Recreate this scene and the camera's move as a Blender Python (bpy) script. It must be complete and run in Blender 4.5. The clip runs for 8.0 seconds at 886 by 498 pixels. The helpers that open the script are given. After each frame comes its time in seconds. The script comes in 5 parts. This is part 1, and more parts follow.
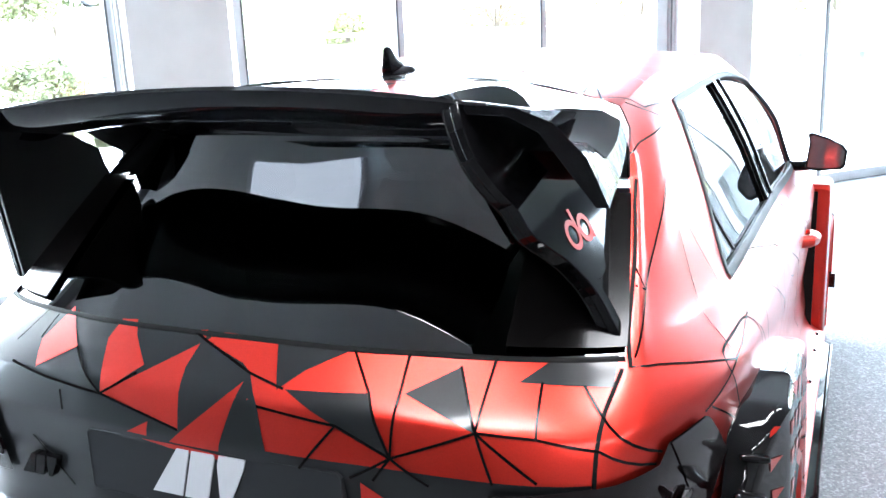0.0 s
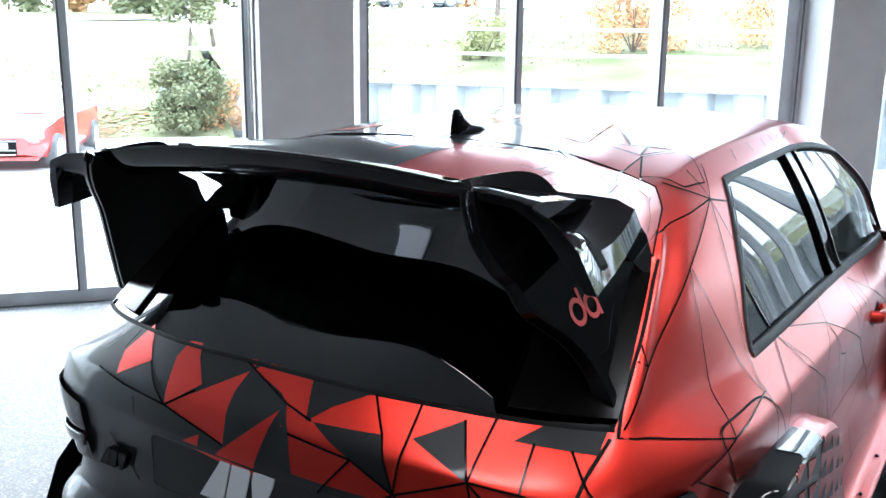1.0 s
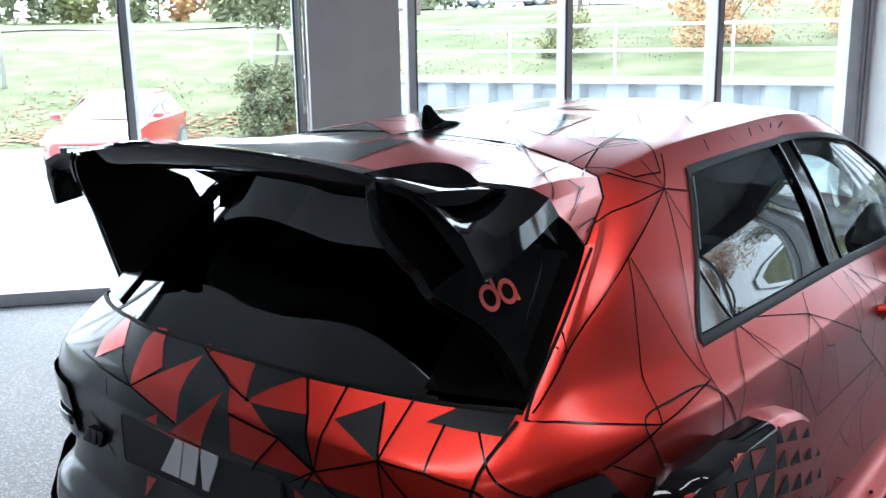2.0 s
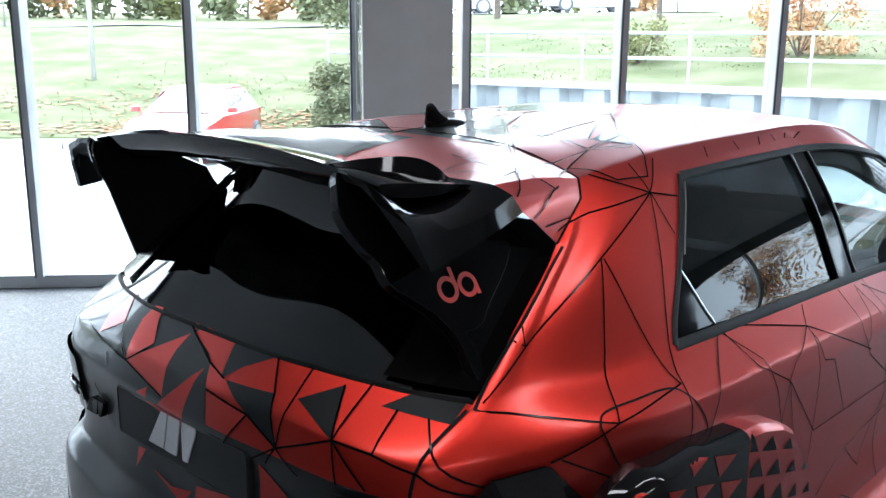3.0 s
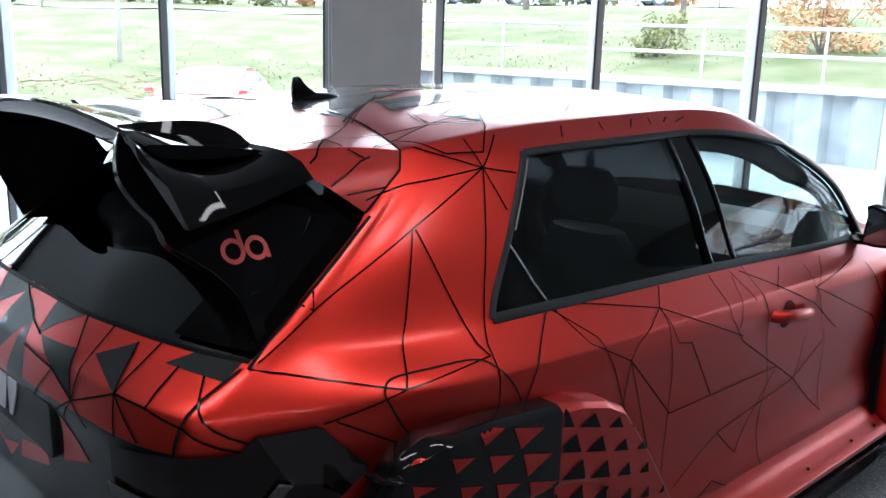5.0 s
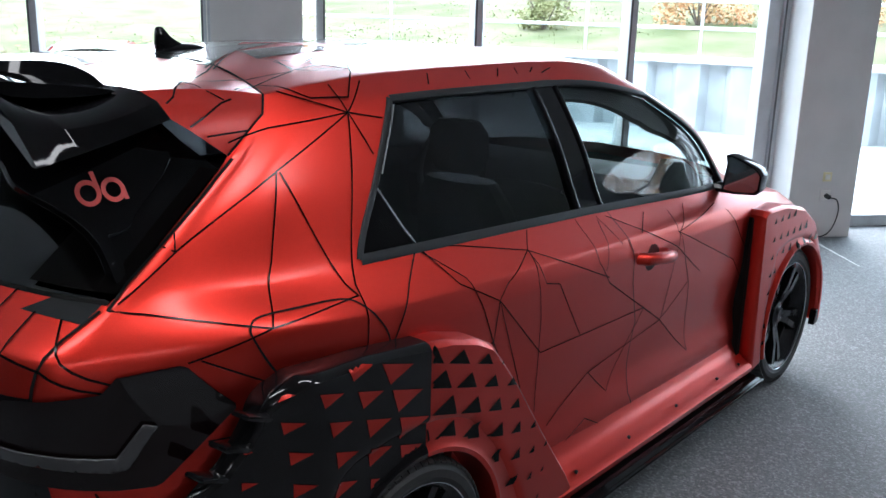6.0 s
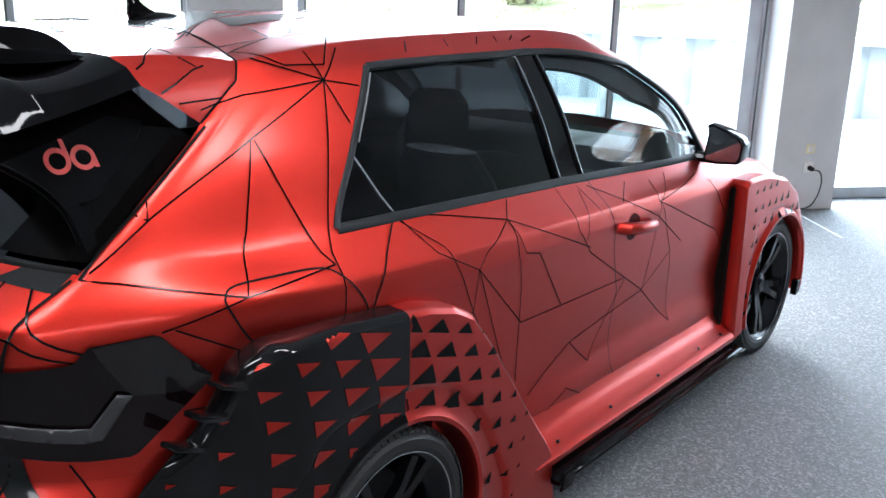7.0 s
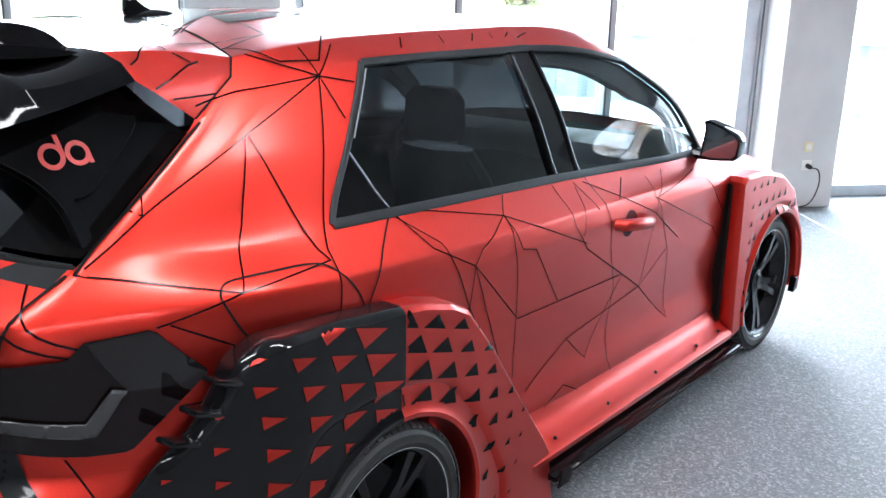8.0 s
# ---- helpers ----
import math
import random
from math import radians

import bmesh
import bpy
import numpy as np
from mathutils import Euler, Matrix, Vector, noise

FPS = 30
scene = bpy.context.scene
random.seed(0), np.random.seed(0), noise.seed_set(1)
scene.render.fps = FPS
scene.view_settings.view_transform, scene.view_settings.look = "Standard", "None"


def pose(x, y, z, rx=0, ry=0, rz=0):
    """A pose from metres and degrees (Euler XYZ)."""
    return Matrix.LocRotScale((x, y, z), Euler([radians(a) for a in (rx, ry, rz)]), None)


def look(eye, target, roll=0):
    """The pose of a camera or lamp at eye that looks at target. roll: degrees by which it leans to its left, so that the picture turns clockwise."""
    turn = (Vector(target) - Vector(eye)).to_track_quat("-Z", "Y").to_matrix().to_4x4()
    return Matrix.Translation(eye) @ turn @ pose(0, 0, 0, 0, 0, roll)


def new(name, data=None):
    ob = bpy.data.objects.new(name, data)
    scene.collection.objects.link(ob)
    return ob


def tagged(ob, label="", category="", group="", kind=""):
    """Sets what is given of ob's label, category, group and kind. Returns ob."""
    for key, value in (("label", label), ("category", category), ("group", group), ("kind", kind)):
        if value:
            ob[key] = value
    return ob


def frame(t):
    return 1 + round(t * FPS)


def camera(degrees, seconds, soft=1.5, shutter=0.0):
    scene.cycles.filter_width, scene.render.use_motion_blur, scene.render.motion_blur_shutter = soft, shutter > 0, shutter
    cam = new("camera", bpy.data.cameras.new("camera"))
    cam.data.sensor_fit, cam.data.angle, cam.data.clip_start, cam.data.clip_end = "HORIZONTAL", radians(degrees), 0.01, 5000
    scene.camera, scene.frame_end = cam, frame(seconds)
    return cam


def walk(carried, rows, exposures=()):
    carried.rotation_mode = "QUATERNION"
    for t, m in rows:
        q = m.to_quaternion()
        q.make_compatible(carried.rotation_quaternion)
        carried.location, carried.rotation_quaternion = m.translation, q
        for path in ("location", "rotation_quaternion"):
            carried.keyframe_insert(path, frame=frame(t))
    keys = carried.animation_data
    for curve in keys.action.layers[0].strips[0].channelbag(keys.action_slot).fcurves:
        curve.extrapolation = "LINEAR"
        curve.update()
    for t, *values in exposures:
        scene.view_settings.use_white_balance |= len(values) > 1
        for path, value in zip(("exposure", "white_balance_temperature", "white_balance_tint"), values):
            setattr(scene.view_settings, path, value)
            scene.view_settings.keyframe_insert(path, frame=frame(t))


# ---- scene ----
cam = camera(51.5, 8.0)
PATH = [
    (0, (1.032, -1.76, 1.566), (0.224, 0.005, 1.086), -2.5),
    (0.5, (1.12, -1.791, 1.642), (0.15, -0.091, 1.23), -0.4),
    (1, (1.266, -1.802, 1.698), (0.213, -0.163, 1.245), 0.7),
    (1.2, (1.321, -1.805, 1.696), (0.246, -0.18, 1.245), -0.0),
    (2.3, (1.646, -1.612, 1.692), (0.377, -0.137, 1.23), -0.6),
    (2.5, (1.676, -1.597, 1.693), (0.389, -0.139, 1.227), -0.2),
    (3, (1.778, -1.568, 1.683), (0.426, -0.163, 1.238), 0.4),
    (3.5, (1.884, -1.499, 1.687), (0.476, -0.157, 1.223), 0.2),
    (4, (1.985, -1.376, 1.695), (0.516, -0.102, 1.228), 0.4),
    (4.5, (2.068, -1.301, 1.678), (0.572, -0.056, 1.218), 1.0),
    (5, (2.151, -1.253, 1.652), (0.746, 0.092, 1.187), 1.7),
    (5.2, (2.193, -1.263, 1.646), (0.85, 0.142, 1.175), 2.1),
    (6.3, (2.242, -1.231, 1.569), (1.026, 0.268, 1.044), 1.9),
    (6.5, (2.238, -1.23, 1.578), (1.036, 0.271, 1.03), 2.1),
    (7, (2.252, -1.217, 1.556), (1.046, 0.281, 1.005), 1.5),
    (7.5, (2.274, -1.207, 1.572), (1.052, 0.275, 1.013), 1.5),
    (8, (2.262, -1.214, 1.544), (1.056, 0.285, 0.995), 1.3),
]
EXPOSURES = [(t, e, 5700, 10) for t, e in ((0.0, 3.1), (0.5, 2.42), (1.0, 1.56), (2.3, .99), (5.0, 1.0), (6.5, 1.5), (7.0, 1.92), (8.0, 2.48))]
walk(cam, [(t, look(eye, target, roll)) for t, eye, target, roll in PATH], EXPOSURES)

# ---- light ----
world = bpy.data.worlds.new("world")
scene.world = world
world.use_nodes = True
_wn = world.node_tree.nodes
_sky = _wn.new("ShaderNodeTexSky")
_sky.sky_type = "NISHITA"
_sky.sun_disc = False
_sky.sun_elevation, _sky.sun_rotation = radians(38), radians(-70)
_sky.air_density, _sky.dust_density = 1.0, 4.0
_mixw = _wn.new("ShaderNodeMixRGB")
_mixw.inputs["Fac"].default_value = 0.75
_mixw.inputs["Color2"].default_value = (9.0, 9.6, 10.2, 1)   # overcast veil
world.node_tree.links.new(_sky.outputs["Color"], _mixw.inputs["Color1"])
world.node_tree.links.new(_mixw.outputs["Color"], _wn["Background"].inputs["Color"])
_wn["Background"].inputs["Strength"].default_value = 0.42
_sun = new("sun", bpy.data.lights.new("sun", "SUN"))
_sun.data.energy, _sun.data.angle, _sun.data.color = 1.5, radians(20), (1.0, 0.96, 0.9)
_sun.matrix_basis = look((0, 0, 10), (4, -5.5, 4.5))

# ---- helpers for building ----
def part(name, bm, material, parent=None, label="", smooth=True):
    me = bpy.data.meshes.new(name)
    bm.normal_update()
    if smooth:
        for e in bm.edges:
            if len(e.link_faces) == 2 and e.calc_face_angle(0) > .6:
                e.smooth = False
    bm.to_mesh(me)
    bm.free()
    me.materials.append(material)
    for p in me.polygons:
        p.use_smooth = smooth
    ob = new(name, me)
    if parent is not None:
        ob.parent = parent
    if label:
        ob["label"] = label
    return ob


def thing(name, label, category, at=None, group="", kind=""):
    ob = new(name)
    ob.empty_display_size = 0.1
    if at is not None:
        ob.matrix_basis = at
    return tagged(ob, label, category, group, kind)


def add_box(bm, x0, x1, y0, y1, z0, z1, m=None, bevel=0.0):
    vs = [bm.verts.new((x, y, z)) for z in (z0, z1) for y in (y0, y1) for x in (x0, x1)]
    fs = [bm.faces.new([vs[i] for i in q]) for q in ((0, 2, 3, 1), (4, 5, 7, 6), (0, 1, 5, 4), (2, 6, 7, 3), (0, 4, 6, 2), (1, 3, 7, 5))]
    if bevel:
        es = list({e for f in fs for e in f.edges})
        r = bmesh.ops.bevel(bm, geom=es, offset=bevel, segments=2, affect="EDGES", profile=0.5)
        vs = list({v for f in r["faces"] for v in f.verts} | {v for v in vs if v.is_valid})
    if m is not None:
        for v in vs:
            v.co = m @ v.co
    return vs


def box(x0, x1, y0, y1, z0, z1, m=None, bevel=0.0):
    bm = bmesh.new()
    add_box(bm, x0, x1, y0, y1, z0, z1, m, bevel)
    return bm


def add_tube(bm, pts, r, sides=8, r_end=None):
    """A round bar along pts, tapering to r_end."""
    pts = [Vector(p) for p in pts]
    rings = []
    n = len(pts)
    for i, p in enumerate(pts):
        d = (pts[min(i + 1, n - 1)] - pts[max(i - 1, 0)]).normalized()
        a = d.orthogonal().normalized() if i == 0 else (rings_a - d * rings_a.dot(d)).normalized()
        rings_a = a
        b = d.cross(a)
        rr = r if r_end is None else r + (r_end - r) * i / (n - 1)
        rings.append([bm.verts.new(p + rr * (math.cos(k * math.tau / sides) * a + math.sin(k * math.tau / sides) * b)) for k in range(sides)])
    for q, w in zip(rings, rings[1:]):
        for k in range(sides):
            bm.faces.new((q[k], q[(k + 1) % sides], w[(k + 1) % sides], w[k]))
    bm.faces.new(rings[0][::-1])
    bm.faces.new(rings[-1])


def tube(pts, r, sides=8, r_end=None):
    bm = bmesh.new()
    add_tube(bm, pts, r, sides, r_end)
    return bm


def slab(outline, to3, t0, t1, bevel=0.0, bm=None):
    """A plate: a 2D outline, extruded from t0 to t1; to3(a, b, t) gives the place."""
    bm = bm or bmesh.new()
    lo = [bm.verts.new(to3(a, b, t0)) for a, b in outline]
    hi = [bm.verts.new(to3(a, b, t1)) for a, b in outline]
    n = len(outline)
    caps = [bm.faces.new(lo[::-1]), bm.faces.new(hi)]
    for i in range(n):
        bm.faces.new((lo[i], lo[(i + 1) % n], hi[(i + 1) % n], hi[i]))
    bmesh.ops.recalc_face_normals(bm, faces=bm.faces[:])
    if bevel:
        es = [e for f in caps for e in f.edges]
        bmesh.ops.bevel(bm, geom=es, offset=bevel, segments=2, affect="EDGES", profile=0.5)
    return bm


def spline(pts, n=8, closed=False):
    """Points on a smooth curve through pts."""
    pts = [Vector(p) for p in pts]
    k = len(pts)
    out = []
    for i in range(k if closed else k - 1):
        p0 = pts[(i - 1) % k] if closed or i else pts[0] * 2 - pts[1]
        p1, p2 = pts[i], pts[(i + 1) % k]
        p3 = pts[(i + 2) % k] if closed or i + 2 < k else p2 * 2 - p1
        for j in range(n):
            t = j / n
            out.append(0.5 * (2 * p1 + (p2 - p0) * t + (2 * p0 - 5 * p1 + 4 * p2 - p3) * t * t + (3 * p1 - p0 - 3 * p2 + p3) * t ** 3))
    if not closed:
        out.append(pts[-1])
    return out


# ---- materials ----
def material(name, colour, rough=0.5, metal=0.0, coat=0.0, vary=0.0, scale=30.0, bump=0.0, bump_scale=200.0, spec=0.5, rough_vary=0.0, colour2=None):
    m = bpy.data.materials.new(name)
    m.use_nodes = True
    nt = m.node_tree
    b = nt.nodes["Principled BSDF"]
    b.inputs["Base Color"].default_value = (*colour, 1)
    b.inputs["Roughness"].default_value = rough
    b.inputs["Metallic"].default_value = metal
    b.inputs["Coat Weight"].default_value = coat
    b.inputs["Coat Roughness"].default_value = 0.06
    b.inputs["Specular IOR Level"].default_value = spec
    tc = nt.nodes.new("ShaderNodeTexCoord")
    if vary or colour2:
        no = nt.nodes.new("ShaderNodeTexNoise")
        no.inputs["Scale"].default_value = scale
        no.inputs["Detail"].default_value = 6
        nt.links.new(tc.outputs["Object"], no.inputs["Vector"])
        ramp = nt.nodes.new("ShaderNodeValToRGB")
        c2 = colour2 or tuple(min(1, c * (1 + vary)) for c in colour)
        c1 = colour if colour2 else tuple(c * (1 - vary) for c in colour)
        ramp.color_ramp.elements[0].position, ramp.color_ramp.elements[1].position = 0.35, 0.65
        ramp.color_ramp.elements[0].color, ramp.color_ramp.elements[1].color = (*c1, 1), (*c2, 1)
        nt.links.new(no.outputs["Fac"], ramp.inputs["Fac"])
        nt.links.new(ramp.outputs["Color"], b.inputs["Base Color"])
    if rough_vary:
        n2 = nt.nodes.new("ShaderNodeTexNoise")
        n2.inputs["Scale"].default_value = 7
        n2.inputs["Detail"].default_value = 8
        nt.links.new(tc.outputs["Object"], n2.inputs["Vector"])
        mr = nt.nodes.new("ShaderNodeMapRange")
        mr.inputs["To Min"].default_value, mr.inputs["To Max"].default_value = rough - rough_vary, rough + rough_vary
        nt.links.new(n2.outputs["Fac"], mr.inputs["Value"])
        nt.links.new(mr.outputs["Result"], b.inputs["Roughness"])
    if bump:
        n3 = nt.nodes.new("ShaderNodeTexNoise")
        n3.inputs["Scale"].default_value = bump_scale
        n3.inputs["Detail"].default_value = 4
        nt.links.new(tc.outputs["Object"], n3.inputs["Vector"])
        bp = nt.nodes.new("ShaderNodeBump")
        bp.inputs["Strength"].default_value = bump
        bp.inputs["Distance"].default_value = 0.004
        nt.links.new(n3.outputs["Fac"], bp.inputs["Height"])
        nt.links.new(bp.outputs["Normal"], b.inputs["Normal"])
    return m


def glass_material(name, tint, ior=1.5):
    m = bpy.data.materials.new(name)
    m.use_nodes = True
    nt = m.node_tree
    nt.nodes.remove(nt.nodes["Principled BSDF"])
    out = nt.nodes["Material Output"]
    tr = nt.nodes.new("ShaderNodeBsdfTransparent")
    tr.inputs["Color"].default_value = (*tint, 1)
    gl = nt.nodes.new("ShaderNodeBsdfGlossy")
    gl.inputs["Roughness"].default_value = 0.0
    lw = nt.nodes.new("ShaderNodeLayerWeight")
    lw.inputs["Blend"].default_value = 0.5
    pw = nt.nodes.new("ShaderNodeMath")
    pw.operation = "POWER"
    pw.inputs[1].default_value = 5.0
    nt.links.new(lw.outputs["Facing"], pw.inputs[0])
    fr = nt.nodes.new("ShaderNodeMapRange")
    fr.inputs["To Min"].default_value = ((ior - 1) / (ior + 1)) ** 2
    nt.links.new(pw.outputs["Value"], fr.inputs["Value"])
    mx = nt.nodes.new("ShaderNodeMixShader")
    nt.links.new(fr.outputs["Result"], mx.inputs["Fac"])
    nt.links.new(tr.outputs["BSDF"], mx.inputs[1])
    nt.links.new(gl.outputs["BSDF"], mx.inputs[2])
    nt.links.new(mx.outputs["Shader"], out.inputs["Surface"])
    return m


SATIN_COAT = 0.2
RED = material("red_satin_wrap", (0.53, 0.027, 0.016), 0.4, 1.0, 1.0, 0.06, 500, 0.0, rough_vary=0.03)
GREY = material("anthracite_satin_wrap", (0.006, 0.0068, 0.0076), 0.38, 0.1, 1.0, 0.06, 500, spec=0.2, rough_vary=0.03)
LINE = material("black_wrap_line", (0.003, 0.0027, 0.0027), 0.14, rough_vary=0.04, spec=.12)
GAP = material("dark_panel_gap", (0.004, 0.004, 0.004), 0.6, rough_vary=0.05, spec=.1)
GLOSS = material("gloss_black", (0.003, 0.003, 0.0034), 0.05, 0, 0.0, 0.1, 300, spec=0.2, rough_vary=0.02)
ARCHGLOSS = material("gloss_black_arch", (0.004, 0.004, 0.0045), 0.05, 0, 0.0, 0.1, 300, spec=0.32, rough_vary=0.02)
TRIM = material("dark_grey_trim", (0.013, 0.014, 0.0155), 0.45, 0.0, spec=.18, rough_vary=0.04)
RUBBER = material("tyre_rubber", (0.009, 0.009, 0.009), 0.55, vary=0.2, scale=60, bump=0.15, bump_scale=300)
RIM = material("black_alloy", (0.012, 0.013, 0.015), 0.18, 0.6, rough_vary=0.05)
CHROME = material("bright_edge", (0.7, 0.72, 0.75), 0.12, 1.0, rough_vary=0.03)
PLATE = material("dark_grey_plate", (0.012, 0.013, 0.0145), 0.42, spec=.2, rough_vary=0.05)
SILVER = material("silver_mark", (0.55, 0.56, 0.58), 0.35, 0.4, rough_vary=0.05)
REDLETTER = material("red_mark", (0.5, 0.03, 0.026), 0.4, rough_vary=0.05)
LIGHTGLASS = material("smoked_lamp_lens", (0.004, 0.002, 0.0023), 0.05, 0, 0.0, spec=0.3, rough_vary=0.02)
REARGLASS = glass_material("black_privacy_glass", (0.02, 0.021, 0.023), 1.56)
BACKGLASS = glass_material("dark_rear_window_glass", (0.012, 0.013, 0.015), 1.95)
SIDEGLASS = glass_material("clear_side_glass", (0.64, 0.71, 0.71), 1.5)
WINDOWGLASS = glass_material("window_glass", (0.93, 0.96, 0.95), 1.35)
INTERIOR = material("dark_interior", (0.022, 0.023, 0.025), 0.7, vary=0.3, scale=12)
PLASTIC = material("clear_wrap_plastic", (0.34, 0.36, 0.38), 0.22, 0.0, vary=0.4, scale=5, bump=0.12, bump_scale=9)
# red paint darkened to stand for shade inside the handle's bowl
BOWLSHADE = material("dark_red_bowl_shade", (0.06, 0.004, 0.004), 0.6, 0.0, spec=.15, rough_vary=0.05)
LAMPBAR = material("smoked_light_bar", (0.010, 0.009, 0.0095), 0.10, 0.0, spec=.4, rough_vary=0.03)
LAMPEDGE = material("grey_lamp_bar", (0.03, 0.03, 0.032), 0.12, 0.0, spec=.6, rough_vary=0.03)
DARKWALL = material("grey_wall_paint", (0.2, 0.2, 0.205), 0.65, vary=0.05, scale=2, bump=0.05, bump_scale=250)
CEILING = material("ceiling_paint", (0.4, 0.4, 0.405), 0.7, vary=0.03, scale=3, bump=0.05, bump_scale=250)
COLUMN = material("light_grey_column_paint", (0.62, 0.61, 0.60), 0.65, vary=0.04, scale=4, bump=0.08, bump_scale=300)
ALU = material("grey_aluminium_frame", (0.5, 0.52, 0.54), 0.4, 0.2, vary=0.08, scale=5, rough_vary=0.05)
ALUDARK = material("dark_frame_gasket", (0.10, 0.105, 0.11), 0.5, vary=0.1, scale=5)
SOCKET = material("white_socket_plastic", (0.8, 0.79, 0.75), 0.4, rough_vary=0.05)
YELLOW = material("yellowed_switch_plastic", (0.75, 0.68, 0.42), 0.4, rough_vary=0.05)
CABLE = material("black_cable", (0.02, 0.02, 0.02), 0.5, rough_vary=0.05)
PAVING = material("pale_paving", (0.42, 0.42, 0.41), 0.85, vary=0.12, scale=2, bump=0.2, bump_scale=60)
GRASS = material("autumn_grass", (0.105, 0.122, 0.056), 0.9, scale=0.9, bump=0.15, bump_scale=40, colour2=(0.185, 0.176, 0.105), spec=.1)
TUFT = material("pale_grass_blades", (0.12, 0.138, 0.052), 0.9, scale=0.7, colour2=(0.21, 0.2, 0.1), spec=.1)
LEAFLITTER = material("fallen_leaves", (0.46, 0.2, 0.11), 0.85, scale=5, colour2=(0.5, 0.31, 0.2), spec=.15)
ROAD = material("grey_asphalt", (0.16, 0.16, 0.165), 0.85, vary=0.15, scale=8, bump=0.3, bump_scale=200)
PILE = material("pale_sheet_wall", (0.36, 0.38, 0.39), 0.75, vary=0.14, scale=3, bump=0.15, bump_scale=80)
CAP = material("pale_wall_cap", (0.55, 0.55, 0.54), 0.75, vary=0.1, scale=4, bump=0.1)
RAIL = material("galvanised_rail", (0.55, 0.57, 0.58), 0.45, 0.6, vary=0.1, scale=10)
BARK = material("tree_bark", (0.14, 0.11, 0.09), 0.9, vary=0.3, scale=12, bump=0.6, bump_scale=30)
LEAFGREEN = material("dull_green_leaves", (0.13, 0.148, 0.075), 0.8, scale=3, colour2=(0.22, 0.225, 0.12))
LEAFORANGE = material("orange_leaves", (0.52, 0.26, 0.13), 0.8, scale=3, colour2=(0.56, 0.38, 0.19))
LEAFYELLOW = material("yellow_green_leaves", (0.19, 0.21, 0.085), 0.8, scale=3, colour2=(0.29, 0.27, 0.12))
CARRED = material("red_car_paint", (0.45, 0.035, 0.03), 0.3, 0.0, 1.0, rough_vary=0.03)
CARWHITE = material("white_car_paint", (0.75, 0.75, 0.75), 0.25, 0.0, 0.4, rough_vary=0.03)
CARSILVER = material("silver_car_paint", (0.5, 0.51, 0.53), 0.3, 0.6, 0.3, rough_vary=0.03)
# tyre grey lightened to carry the haze of the distance
HAZYTYRE = material("hazy_tyre", (0.13, 0.13, 0.13), 0.9, vary=.2, scale=9)
CARGLASS = material("dark_car_glass", (0.03, 0.035, 0.04), 0.05, spec=1.0, rough_vary=0.02)
BLUE = material("blue_sign", (0.03, 0.16, 0.55), 0.5, rough_vary=0.05)
LAMPON = bpy.data.materials.new("lamp_panel")
LAMPON.use_nodes = True
LAMPON.node_tree.nodes["Principled BSDF"].inputs["Emission Color"].default_value = (1, 0.94, 0.87, 1)
LAMPON.node_tree.nodes["Principled BSDF"].inputs["Emission Strength"].default_value = 10.6

# dim glow for the banner stand-in, no lamp of the room
BANNERGLOW = LAMPON.copy()
BANNERGLOW.name = "banner_glow"
BANNERGLOW.node_tree.nodes["Principled BSDF"].inputs["Emission Color"].default_value = (0.85, 0.93, 1, 1)
BANNERGLOW.node_tree.nodes["Principled BSDF"].inputs["Emission Strength"].default_value = 0.55


def floor_material():
    """Grey needle-felt: fine light and dark flecks."""
    m = material("grey_speckled_carpet", (0.2, 0.205, 0.215), 0.62, bump=0.5, bump_scale=350)
    nt = m.node_tree
    b = nt.nodes["Principled BSDF"]
    tc = nt.nodes.new("ShaderNodeTexCoord")
    vo = nt.nodes.new("ShaderNodeTexVoronoi")
    vo.inputs["Scale"].default_value = 130
    nt.links.new(tc.outputs["Object"], vo.inputs["Vector"])
    sp = nt.nodes.new("ShaderNodeSeparateColor")
    nt.links.new(vo.outputs["Color"], sp.inputs["Color"])
    rp = nt.nodes.new("ShaderNodeValToRGB")
    e = rp.color_ramp.elements
    e[0].color, e[1].color = (0.112, 0.116, 0.126, 1), (0.33, 0.337, 0.352, 1)
    e[0].position, e[1].position = 0.1, 1.0
    x = rp.color_ramp.elements.new(0.75)
    x.color = (0.19, 0.197, 0.208, 1)
    nt.links.new(sp.outputs["Red"], rp.inputs["Fac"])
    big = nt.nodes.new("ShaderNodeTexNoise")
    big.inputs["Scale"].default_value = 0.8
    nt.links.new(tc.outputs["Object"], big.inputs["Vector"])
    mul = nt.nodes.new("ShaderNodeMixRGB")
    mul.blend_type = "MULTIPLY"
    mul.inputs["Fac"].default_value = 0.35
    nt.links.new(rp.outputs["Color"], mul.inputs["Color1"])
    nt.links.new(big.outputs["Fac"], mul.inputs["Color2"])
    nt.links.new(mul.outputs["Color"], b.inputs["Base Color"])
    return m


CARPET = floor_material()
SEAM = material("pale_carpet_seam", (0.5, 0.505, 0.51), 0.85, vary=0.3, scale=60, bump=0.4, bump_scale=300)
for _m in (RED, GREY):
    _m.node_tree.nodes["Principled BSDF"].inputs["Coat Roughness"].default_value = SATIN_COAT
    _m.node_tree.nodes["Principled BSDF"].inputs["Coat IOR"].default_value = 1.28
GREY.node_tree.nodes["Principled BSDF"].inputs["Coat Roughness"].default_value = .08
GREY.node_tree.nodes["Principled BSDF"].inputs["Coat IOR"].default_value = 1.22
